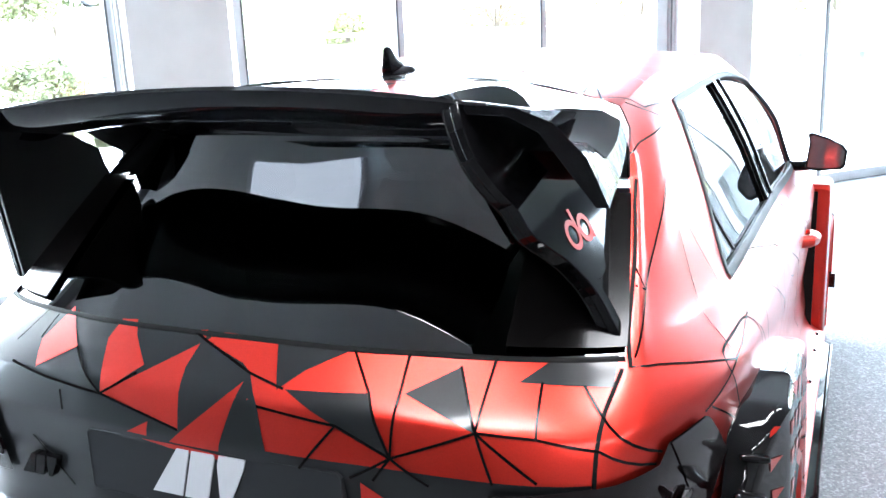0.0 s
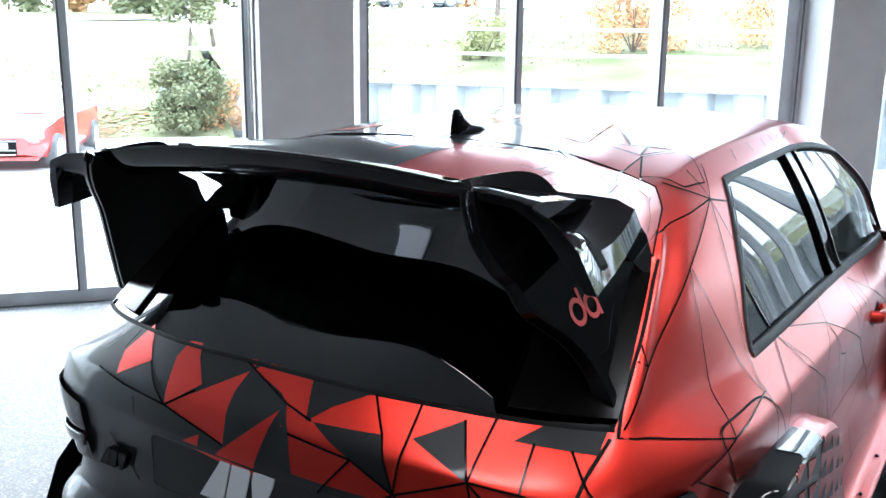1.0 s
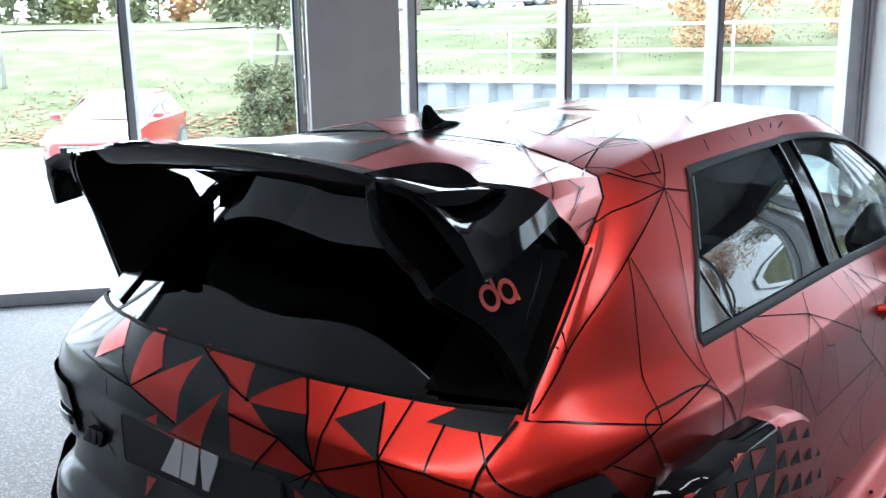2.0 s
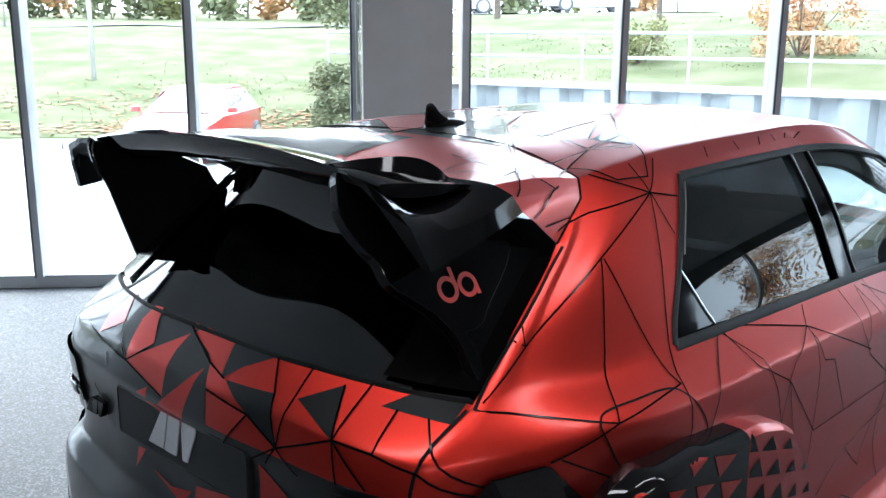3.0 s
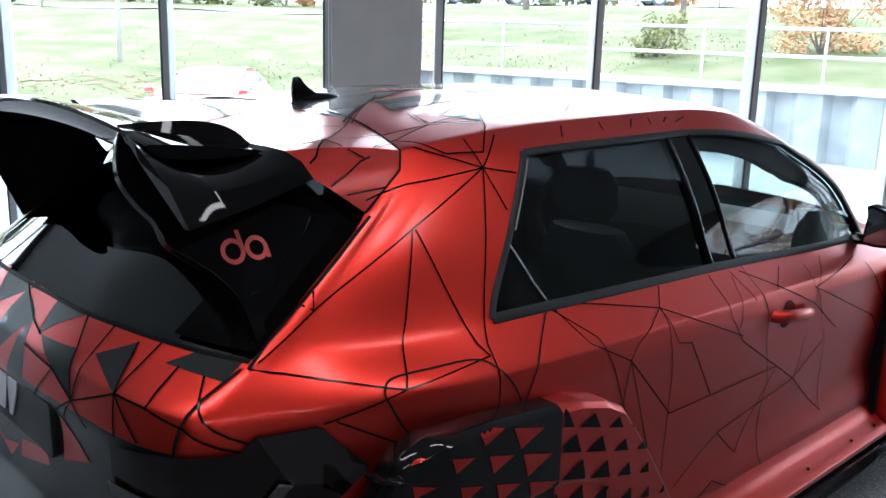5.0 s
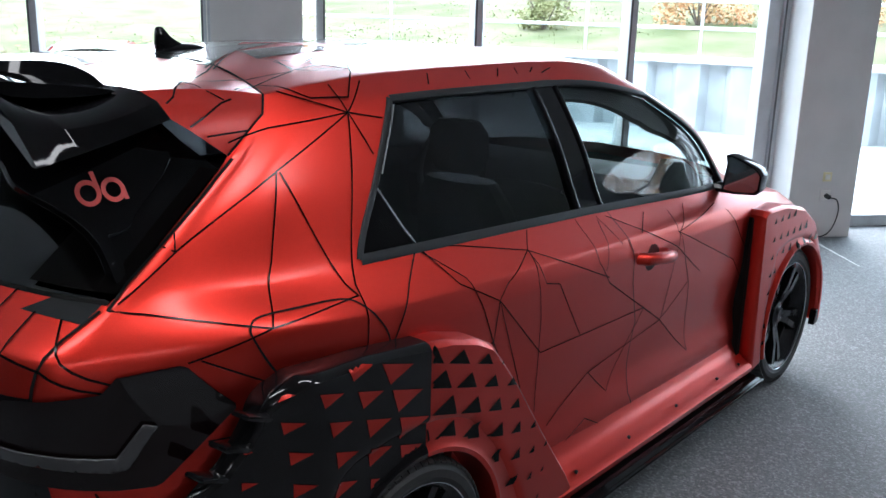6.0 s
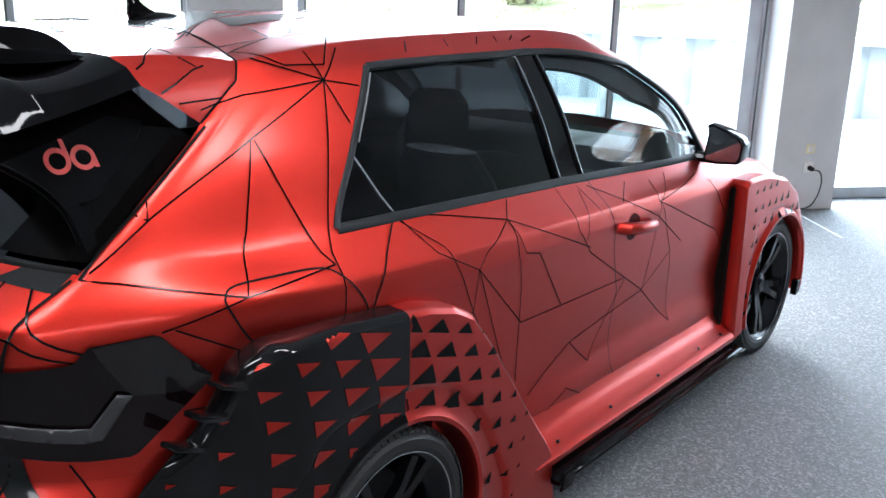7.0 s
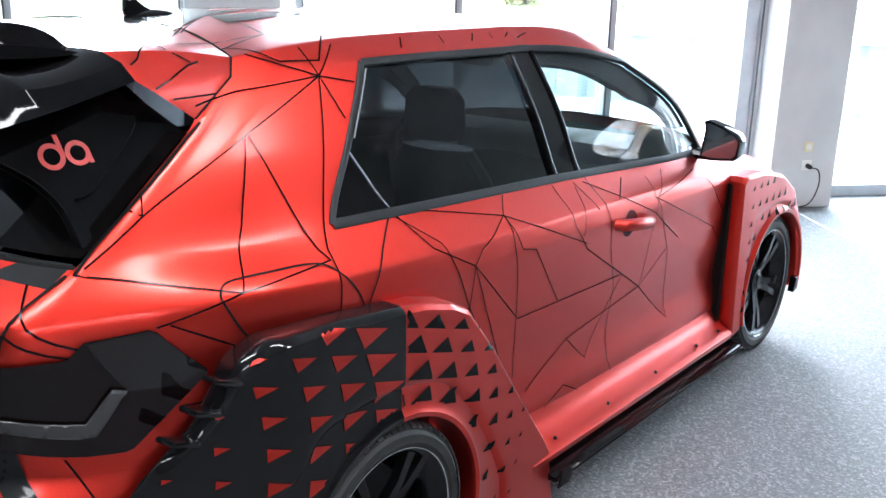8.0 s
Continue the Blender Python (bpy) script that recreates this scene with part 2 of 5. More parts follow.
for _m in (CARRED, CARGLASS):
    _m.node_tree.nodes["Principled BSDF"].inputs["Coat Weight"].default_value = 1.0
    _m.node_tree.nodes["Principled BSDF"].inputs["Coat IOR"].default_value = 1.9


# ---- the showroom ----
FZ = -0.03                                     # floor height
FA = radians(50)                               # the window front runs at this angle to the car
FD, FN, FOFF = Vector((math.cos(FA), math.sin(FA), 0)), Vector((-math.sin(FA), math.cos(FA), 0)), 4.12


def F(s, w, z):
    """A place by the window front: s along it, w outwards, z up."""
    return FD * s + FN * (FOFF + w) + Vector((0, 0, z))


FM = Matrix((( FD.x, FN.x, 0, FN.x * FOFF), (FD.y, FN.y, 0, FN.y * FOFF), (0, 0, 1, 0), (0, 0, 0, 1)))
S0, S1, WB, CEIL = -9.0, 12.5, -11.0, 3.5       # room's ends along the front, depth, ceiling

tagged(part("floor", box(S0 - .2, S1 + .2, WB - .2, 0.02, FZ - 0.2, FZ, FM), CARPET, smooth=False), "grey speckled carpet floor of a car showroom", "floor", kind="structure")
tagged(part("ceiling", box(S0 - .2, S1 + .2, WB - .2, 0.2, CEIL, CEIL + .2, FM), CEILING, smooth=False), "plain grey showroom ceiling", "ceiling", kind="structure")
tagged(part("wall_back", box(S0 - .2, S1 + .2, WB - .2, WB, FZ, CEIL, FM), DARKWALL, smooth=False), "plain grey back wall", "wall", kind="structure")
tagged(part("wall_west", box(S0 - .2, S0, WB, 0.2, FZ, CEIL, FM), DARKWALL, smooth=False), "plain grey end wall", "wall", kind="structure")
bm = bmesh.new()
add_box(bm, S1, S1 + .2, WB, -2.8, FZ, CEIL, FM)
add_box(bm, S1, S1 + .2, -.1, 0.2, FZ, CEIL, FM)
add_box(bm, S1, S1 + .2, -2.8, -.1, 3.05, CEIL, FM)
tagged(part("wall_east", bm, DARKWALL, smooth=False), "plain grey end wall round a wide window", "wall", kind="structure")
tagged(part("wall_front_lintel", box(S0, S1, -.05, 0.2, 3.15, CEIL, FM), DARKWALL, smooth=False), "grey lintel above the window front", "wall", kind="structure")

seam = Vector((.533 - .066, 5.246 - 5.751, 0))
tagged(part("floor_seam", box(-.05, seam.length + .05, -.008, .008, 0, .0035, Matrix.Translation((.066, 5.751, FZ)) @ Matrix.Rotation(math.atan2(seam.y, seam.x), 4, "Z")), SEAM, smooth=False), "thin pale seam in the grey carpet", "floor seam", kind="structure")


def window(name, s0, s1, bars, w=0.0, z1=3.15):
    """Floor-to-ceiling window of the front: frame, mullions and panes."""
    win = tagged(part(name, box(s0, s1, w - .03, w + .09, FZ, FZ + .09, FM, 0.004), ALU, smooth=False), "tall showroom window in a grey aluminium frame", "window", kind="structure")
    part("window_frame", box(s0, s1, w - .03, w + .09, z1 - .09, z1, FM, 0.004), ALU, win, smooth=False)
    edges = [s0] + list(bars) + [s1]
    for k, s in enumerate(edges):
        a, b = (s, s + .06) if k == 0 else (s - .06, s) if k == len(edges) - 1 else (s - .03, s + .03)
        part("mullion", box(a, b, w - .09, w + .09, FZ + .09, z1 - .09, FM, 0.004), ALU, win, smooth=False)
        part("gasket", box(a + .004 if k else b - .012, a + .016 if k else b, w - .098, w - .09, FZ + .09, z1 - .09, FM), ALUDARK, win, smooth=False)
    if name == "window_2":
        part("mullion", box(s1 - .17, s1 - .061, w - .06, w + .09, FZ + .09, z1 - .09, FM, 0.004), ALU, win, smooth=False)
    for a, b in zip(edges, edges[1:]):
        p = part("pane", box(a + .03, b - .03, w + .02, w + .032, FZ + .085, z1 - .085, FM), WINDOWGLASS, win, smooth=False)
        p.visible_shadow = False
    return win


window("window_1", S0, .04, [-7.7, -6.6, -5.5, -4.4, -3.27, -2.18, -1.09])
window("window_2", .75, 4.28, [1.89, 3.04])
window("window_3", 4.80, S1, [5.95, 7.1, 8.25, 9.4, 10.55, 11.5])
for nm, a, b in (("column_1", .06, .65), ("column_2", 4.27, 4.81)):
    tagged(part(nm, box(a, b, -.38, .12, FZ, CEIL, FM, 0.006), COLUMN, smooth=False), "square grey-painted concrete column between the windows", "column", kind="structure")
bm = bmesh.new()
for w in (-2.77, -1.45, -.13):
    add_box(bm, S1 - .05, S1 + .1, w - .03, w + .03, FZ, 3.05, FM)
add_box(bm, S1 - .05, S1 + .1, -2.8, -.1, FZ, FZ + .1, FM)
win4 = tagged(part("window_4", bm, ALU, smooth=False), "wide showroom window in the end wall", "window", kind="structure")
p = part("pane", box(S1 + .02, S1 + .03, -2.8, -.1, FZ + .1, 3.05, FM), WINDOWGLASS, win4, smooth=False)
p.visible_shadow = False
for s in (-1.0, 1.2, 3.4):
    for w in (-9.2, -5.3):
        lamp = thing("ceiling_panel", "long flat ceiling light panel, switched on", "ceiling light", FM @ pose(s, w, CEIL), "ceiling lights")
        part("frame", box(-.82, .82, -.19, .19, -.05, -.001, bevel=.004), ALU, lamp, smooth=False)
        part("diffuser", box(-.78, .78, -.15, .15, -.056, -.051), LAMPON, lamp, smooth=False)

# unseen glowing panel, added so the rear window mirrors a banner's pale square
lamp = thing("ceiling_panel", "small square glowing panel, stand-in for a banner", "ceiling light", pose(-1.35, -.12, CEIL))
part("frame", box(-.21, .21, -.21, .21, -.04, -.001, bevel=.004), ALU, lamp, smooth=False)
part("diffuser", box(-.18, .18, -.18, .18, -.046, -.041), BANNERGLOW, lamp, smooth=False)

# switch, socket and its plug with a hanging lead on the second column
sw = thing("wall_switch", "yellowed square light switch on the column", "switch", FM @ pose(4.56, -.38, .44))
part("plate", box(-.035, .035, -.010, -.001, -.035, .035, bevel=.003), YELLOW, sw)
part("rocker", box(-.02, .02, -.016, -.0101, -.02, .02, bevel=.002), SOCKET, sw)
so = thing("wall_socket", "white power socket on the column", "socket", FM @ pose(4.56, -.38, .30))
part("plate", box(-.04, .04, -.012, -.001, -.04, .04, bevel=.003), SOCKET, so)
pl = thing("power_cable", "black plug with a lead hanging to the floor", "cable", FM @ pose(4.56, -.38, .30))
part("plug", tube([(.005, -.0125, -.002), (.01, -.05, -.01)], .018, 12), CABLE, pl)
part("lead", tube(spline([(.012, -.05, -.012), (.07, -.06, -.03), (.10, -.05, -.12), (.085, -.03, -.24), (.02, -.03, -.31), (-.12, -.03, -.322)], 8), .005, 6), CABLE, pl)
bc = thing("blind_cord", "white looped blind cord beside the column", "cord", FM @ pose(.035, -.12, 1.25))
part("loop", tube(spline([(0, 0, 2.2), (-.012, 0, 1.2), (-.012, 0, .05), (0, 0, 0), (.012, 0, .05), (.012, 0, 1.2), (.004, 0, 2.2)], 6), .004, 6), SOCKET, bc)

# ---- the show car ----
# The skin: curves at thirteen heights (rows), each through twelve stations from the
# middle of the tail (0) round the flank (4 to 8) to the middle of the nose (11).
ROW = {}
ROW[0] = [(0, -.50, .17), (.33, -.50, .17), (.60, -.46, .17), (.76, -.32, .17), (.80, 0, .17), (.81, .25, .17), (.82, 1.15, .17), (.82, 1.28, .17), (.82, 2.2, .17), (.80, 2.79, .17), (.62, 3.25, .17), (0, 3.40, .17)]
ROW[1] = [(0, -.64, .30), (.33, -.63, .30), (.66, -.56, .30), (.82, -.36, .30), (.85, 0, .28), (.85, .25, .26), (.870, 1.2, .285), (.870, 1.36, .285), (.872, 2.25, .285), (.85, 2.79, .28), (.70, 3.30, .28), (0, 3.50, .28)]
ROW[2] = [(0, -.668, .58), (.33, -.658, .585), (.68, -.585, .60), (.83, -.36, .56), (.86, 0, .48), (.86, .25, .45), (.853, 1.2, .42), (.853, 1.38, .42), (.858, 2.25, .43), (.86, 2.79, .48), (.72, 3.32, .45), (0, 3.54, .45)]
ROW[3] = [(0, -.606, .635), (.33, -.600, .64), (.68, -.540, .655), (.82, -.34, .64), (.86, 0, .62), (.865, .25, .60), (.87, 1.2, .60), (.87, 1.375, .60), (.875, 2.25, .60), (.86, 2.79, .60), (.72, 3.32, .58), (0, 3.53, .58)]
ROW[4] = [(0, -.600, .80), (.33, -.592, .80), (.69, -.535, .80), (.81, -.33, .79), (.86, -.05, .79), (.875, .25, .76), (.884, 1.2, .75), (.884, 1.37, .75), (.881, 2.25, .74), (.86, 2.79, .72), (.70, 3.30, .66), (0, 3.50, .66)]
ROW[5] = [(0, -.612, .885), (.33, -.602, .885), (.70, -.535, .880), (.815, -.33, .885), (.868, -.06, .87), (.882, .25, .845), (.892, 1.2, .835), (.892, 1.36, .832), (.885, 2.25, .82), (.85, 2.79, .79), (.68, 3.27, .71), (0, 3.46, .72)]
ROW[6] = [(0, -.588, .962), (.33, -.578, .962), (.705, -.505, .945), (.80, -.33, .950), (.858, -.08, .940), (.872, .22, .915), (.878, 1.18, .895), (.878, 1.34, .892), (.865, 2.22, .87), (.80, 2.79, .84), (.60, 3.18, .78), (0, 3.36, .79)]
ROW[7] = [(0, -.512, 1.040), (.33, -.498, 1.040), (.712, -.375, 1.026), (.738, -.27, 1.040), (.777, -.06, 1.020), (.798, .203, 1.018), (.802, 1.15, .990), (.802, 1.285, .984), (.790, 2.23, .945), (.69, 2.42, .955), (.45, 2.55, .975), (0, 2.62, .985)]
ROW[8] = [(0, -.345, 1.169), (.33, -.338, 1.170), (.680, -.205, 1.145), (.694, -.13, 1.160), (.708, .02, 1.190), (.720, .335, 1.190), (.722, 1.132, 1.185), (.722, 1.258, 1.185), (.735, 2.05, 1.15), (.62, 2.20, 1.17), (.40, 2.29, 1.18), (0, 2.30, 1.175)]
ROW[9] = [(0, -.165, 1.312), (.33, -.155, 1.310), (.640, -.040, 1.265), (.643, .04, 1.290), (.639, .20, 1.335), (.630, .47, 1.358), (.622, 1.115, 1.366), (.622, 1.232, 1.366), (.655, 1.78, 1.305), (.55, 1.88, 1.33), (.35, 1.96, 1.34), (0, 1.95, 1.345)]
ROW[10] = [(0, -.10, 1.405), (.330, -.075, 1.395), (.585, .035, 1.372), (.588, .10, 1.384), (.583, .25, 1.401), (.572, .50, 1.418), (.567, 1.10, 1.430), (.567, 1.22, 1.430), (.578, 1.62, 1.399), (.470, 1.69, 1.411), (.300, 1.75, 1.416), (0, 1.73, 1.418)]
ROW[11] = [(0, 0, 1.431), (.24, .02, 1.426), (.36, .07, 1.426), (.36, .14, 1.433), (.33, .28, 1.443), (.31, .52, 1.455), (.30, 1.08, 1.463), (.30, 1.2, 1.461), (.30, 1.42, 1.446), (.25, 1.48, 1.447), (.16, 1.52, 1.448), (0, 1.55, 1.449)]
ROW[12] = [(0, .08, 1.441), (0, .09, 1.441), (0, .10, 1.442), (0, .17, 1.446), (0, .32, 1.453), (0, .55, 1.463), (0, 1.05, 1.471), (0, 1.15, 1.470), (0, 1.32, 1.461), (0, 1.36, 1.459), (0, 1.40, 1.458), (0, 1.43, 1.457)]
SOFT = {3: .8, 5: .4, 6: .45, 7: .75, 9: .8, 10: .12}   # how round the skin is along a row; 1 is fully round
NR, NC, SUB = 13, 12, 8


def hermite(p, i, t, n, soft):
    """Point at i + t of the curve through p; soft scales the tangent at each point."""
    gap = [max((p[k + 1] - p[k]).length, 1e-4) for k in range(max(i - 1, 0), min(i + 2, n - 1))]
    here = gap[1] if i else gap[0]

    def tan(k):
        a, b = max(k - 1, 0), min(k + 1, n - 1)
        run = sum(max((p[q + 1] - p[q]).length, 1e-4) for q in range(a, b))
        return (p[b] - p[a]) * (here / run) * soft(k)
    a, b, ta, tb = p[i], p[i + 1], tan(i), tan(i + 1)
    t2, t3 = t * t, t * t * t
    return a * (2 * t3 - 3 * t2 + 1) + ta * (t3 - 2 * t2 + t) + b * (3 * t2 - 2 * t3) + tb * (t3 - t2)


def soft_at(row, station):
    """Creases fade out over the rear quarter."""
    fade = min(1, max(0, 2.6 - station, (station - 3.9) / 1.0)) if row in (5, 6) else 1
    return 1 - (1 - SOFT.get(row, 1.0)) * fade


def skin_grid():
    """The right half as an array [row step][station step] of places."""
    ctrl = [[Vector(p) for p in ROW[r]] for r in range(NR)]
    fine_rows = []
    for r in range(NR):
        line = []
        for c in range(NC - 1):
            for k in range(SUB):
                line.append(hermite(ctrl[r], c, k / SUB, NC, lambda q: 1.0))
        if r in (9, 10):                         # arc above the front side window
            for k in range(1, SUB):
                line[7 * SUB + k].z += (.016 if r == 9 else .010) * math.sin(math.pi * k / SUB)
        line.append(ctrl[r][-1])
        for v in line[:3]:
            v.x = max(v.x, 0)
        fine_rows.append(line)
    m = len(fine_rows[0])
    grid = []
    for r in range(NR - 1):
        for k in range(SUB):
            grid.append([hermite([fine_rows[q][j] for q in range(NR)], r, k / SUB, NR, lambda q, j=j: soft_at(q, j / SUB)) for j in range(m)])
    grid.append([v.copy() for v in fine_rows[-1]])
    return grid


GRID = skin_grid()
NI, NJ = len(GRID), len(GRID[0])
WHEELS = [(.23, .285), (2.79, .285)]            # axles: y and height
NORMAL = [[None] * NJ for _ in range(NI)]
for i in range(NI):
    for j in range(NJ):
        du = GRID[min(i + 1, NI - 1)][j] - GRID[max(i - 1, 0)][j]
        dv = GRID[i][min(j + 1, NJ - 1)] - GRID[i][max(j - 1, 0)]
        nn = dv.cross(du)
        NORMAL[i][j] = nn.normalized() if nn.length > 1e-9 else Vector((0, 0, 1))
for i in range(NI):
    NORMAL[i][0] = Vector((0, NORMAL[i][0].y, NORMAL[i][0].z)).normalized()
    NORMAL[i][-1] = Vector((0, NORMAL[i][-1].y, NORMAL[i][-1].z)).normalized()
for j in range(NJ):
    NORMAL[-1][j] = Vector((0, 0, 1))


def mirrored(x, sd, z=1.0):
    """The left half is a little narrower than the right, most of all below its lamp."""
    return x if sd > 0 else -x * (.91 + .06 * min(1, max(0, (z - 1.05) / .2)) - .055 * max(0, 1 - abs(z - .69) / .13))


def in_arch(p):
    return abs(p.x) > .5 and any((p.y - y) ** 2 + (p.z - z) ** 2 < .335 ** 2 for y, z in WHEELS)


def skin(name, mat, parent, cells, sides=(1,), push=0.0, label="", cut_arch=True):
    """A panel of the skin: the cells (row, station) for which cells(r, c) holds, on the sides given (1 right, -1 left)."""
    verts, faces, norms = [], [], []
    for sd in sides:
        index = {}

        def vert(i, j):
            if (i, j) not in index:
                p, n = GRID[i][j], NORMAL[i][j]
                q = p + n * push
                index[i, j] = len(verts)
                verts.append((mirrored(q.x, sd, q.z), q.y, q.z))
                norms.append((n.x * sd, n.y, n.z))
            return index[i, j]
        for i in range(NI - 1):
            for j in range(NJ - 1):
                r, c = (i + .5) / SUB, (j + .5) / SUB
                if not cells(r, c):
                    continue
                if cut_arch and in_arch((GRID[i][j] + GRID[i + 1][j + 1]) / 2):
                    continue
                q = [vert(i, j), vert(i, j + 1), vert(i + 1, j + 1), vert(i + 1, j)]
                if (GRID[i + 1][j] - GRID[i + 1][j + 1]).length < 1e-7:
                    q = q[:3]
                faces.append(q if sd > 0 else q[::-1])
    me = bpy.data.meshes.new(name)
    me.from_pydata(verts, [], faces)
    me.materials.append(mat)
    me.update()
    for p in me.polygons:
        p.use_smooth = True
    me.normals_split_custom_set_from_vertices(norms)
    ob = new(name, me)
    ob.parent = parent
    if label:
        ob["label"] = label
    return ob


CAR = thing("show_car", "five-door hatchback in red and anthracite triangle wrap with wide arches", "car")

# regions in (row, station)
def is_tailgate(r, c): return c < 2 and r >= 3
def is_backlight(r, c): return c < 2 and 7 <= r < (9.4 if c < 1.4 else 8.8)
def is_sidewin(r, c): return 7 <= r < 9 and (5 <= c < 6 or 7 <= c < 8)
def is_bpillar(r, c): return 7 <= r < 9 and 6 <= c < 7
def is_screen(r, c): return 7 <= r < 10 and c >= 8.45
def is_roof(r, c): return r >= 10 and c >= 3 and not is_screen(r, c) or (9 <= r < 10 and 4.99 <= c < 8.45)
def is_bonnet(r, c): return 6 <= r < 7 and c >= 8.6


PANELS = {
    "tailgate": lambda r, c: is_tailgate(r, c) and r < 7,
    "rear_bumper": lambda r, c: r < 3 and c < 3.2,
    "quarter_panel": lambda r, c: ((3 <= r < 9 and 2 <= c < 3.2) or 3 <= c < 5) and (r >= 3 or c >= 3.2) and r < 10,
    "rear_door": lambda r, c: 5 <= c < 6.5 and 1 <= r < 7,
    "front_door": lambda r, c: 6.5 <= c < 8 and 1 <= r < 7,
    "sill": lambda r, c: 5 <= c < 8 and r < 1,
    "front_fender": lambda r, c: c >= 8 and r < 7 and not is_bonnet(r, c) and c < 9.6,
    "front_bumper": lambda r, c: c >= 9.6 and r < 6,
    "windscreen_pillar": lambda r, c: 7 <= r < 10 and 8 <= c < 8.45,
}
for nm, cell in PANELS.items():
    if nm in ("rear_bumper", "front_bumper", "tailgate"):
        continue
    skin(nm, RED, CAR, cell, (1,), label="satin red")
    skin(nm, GREY, CAR, cell, (-1,), label="satin anthracite")
TAIL = skin("tailgate", GREY, CAR, PANELS["tailgate"], (1, -1), label="anthracite with red triangles")
skin("tailgate_skin", RED, TAIL, lambda r, c: PANELS["tailgate"](r, c) and r >= 5, (1,), .0006, label="satin red wrap")
BUMPER = skin("rear_bumper", GREY, CAR, PANELS["rear_bumper"], (1, -1))
skin("bumper_skin", RED, BUMPER, lambda r, c: PANELS["rear_bumper"](r, c) and 1.2 <= r and c >= 1.9, (1,), .0008, label="satin red wrap")
skin("front_bumper", RED, CAR, PANELS["front_bumper"], (1, -1))
skin("bonnet", RED, CAR, is_bonnet, (1, -1))
ROOF = skin("roof", RED, CAR, is_roof, (1, -1))
skin("roof_skin", GREY, ROOF, lambda r, c: is_roof(r, c) and r >= 10, (-1,), .0006, label="satin anthracite wrap")
skin("rear_window", BACKGLASS, CAR, is_backlight, (1, -1), -.004)
skin("windscreen", SIDEGLASS, CAR, is_screen, (1, -1), -.004)
for sd in (1, -1):
    skin("rear_side_window", REARGLASS, CAR, lambda r, c: is_sidewin(r, c) and c < 6, (sd,), -.012, "black privacy glass")
    skin("front_side_window", SIDEGLASS, CAR, lambda r, c: is_sidewin(r, c) and c > 7, (sd,), -.012, "lightly tinted glass")
    skin("door_pillar", GLOSS, CAR, is_bpillar, (sd,), -.004, "gloss black")
# what closes the cabin: a dark inner lining
skin("cabin_lining", INTERIOR, CAR, lambda r, c: r < 7 or r >= 9.4 and c > 3.2 or 4.2 < c < 5, (1, -1), -.05)
part("cabin_floor", box(-.74, .74, -.4, 2.6, .2, .26), INTERIOR, CAR)


# red top of the tailgate, which carries the spoiler: from the roof gap back to its rear edge, with a cheek at each end
TOP_FRONT = [GRID[i][24] for i in (96, 92, 88, 84, 81, 80, 78)]
TOP_REAR = [Vector(p) for p in ((0, -.135, 1.388), (.18, -.138, 1.388), (.34, -.150, 1.390), (.50, -.254, 1.396), (.58, -.250, 1.416), (.638, -.242, 1.412), (.660, -.215, 1.383))]
CHEEK = [(GRID[78][24], TOP_REAR[-1]), (GRID[77][24], Vector((.668, -.203, 1.366))), (GRID[76][24], Vector((.672, -.196, 1.356))), (GRID[72][16], Vector((.667, -.150, 1.330)))]


def top_rows(pairs, crown=0.0):
    last = len(pairs) - 1
    return [[a.lerp(b, k / 8) + Vector((0, 0, crown * min(1, (last - i) / 2) * math.sin(k / 8 * math.pi))) for k in range(9)] for i, (a, b) in enumerate(pairs)]


def top_place(p, sd):
    """A place on the tailgate's top; like the wing, its left end lies further forward."""
    if sd > 0:
        return p
    w = min(1, max(0, (.06 - p.y) / .12)) * min(1, abs(p.x) / .5)
    return (mirrored(p.x, -1, p.z) * (1 + .06 * w * min(1, max(0, (1.40 - p.z) / .1))), p.y + .085 * w, p.z + .004 * w)


def sheet(rows, sides=(1, -1)):
    bm = bmesh.new()
    for sd in sides:
        vs = [[bm.verts.new(top_place(p, sd)) for p in r] for r in rows]
        for a, b in zip(vs, vs[1:]):
            for k in range(len(a) - 1):
                q = (a[k], a[k + 1], b[k + 1], b[k])
                bm.faces.new(q if sd > 0 else q[::-1])
    bmesh.ops.remove_doubles(bm, verts=bm.verts[:], dist=1e-5)
    return bm


TOP_GRID = top_rows(list(zip(TOP_FRONT, TOP_REAR)), .014)
CHEEK_GRID = top_rows(CHEEK)
CORNER_GRID = [[GRID[72][j], GRID[72][j].lerp(GRID[76][24], .5), GRID[76][24]] for j in range(16, 25)] + [[GRID[i][24], GRID[i][24].lerp(GRID[76][24], .5), GRID[76][24]] for i in (73, 74, 75)]
for sd, mt in ((1, RED), (-1, GREY)):
    part("tailgate_top", sheet(TOP_GRID, (sd,)), mt, TAIL)
    part("tailgate_cheek", sheet(CHEEK_GRID, (sd,)), mt, TAIL)
    part("pillar_corner", sheet(CORNER_GRID, (sd,)), mt, CAR)


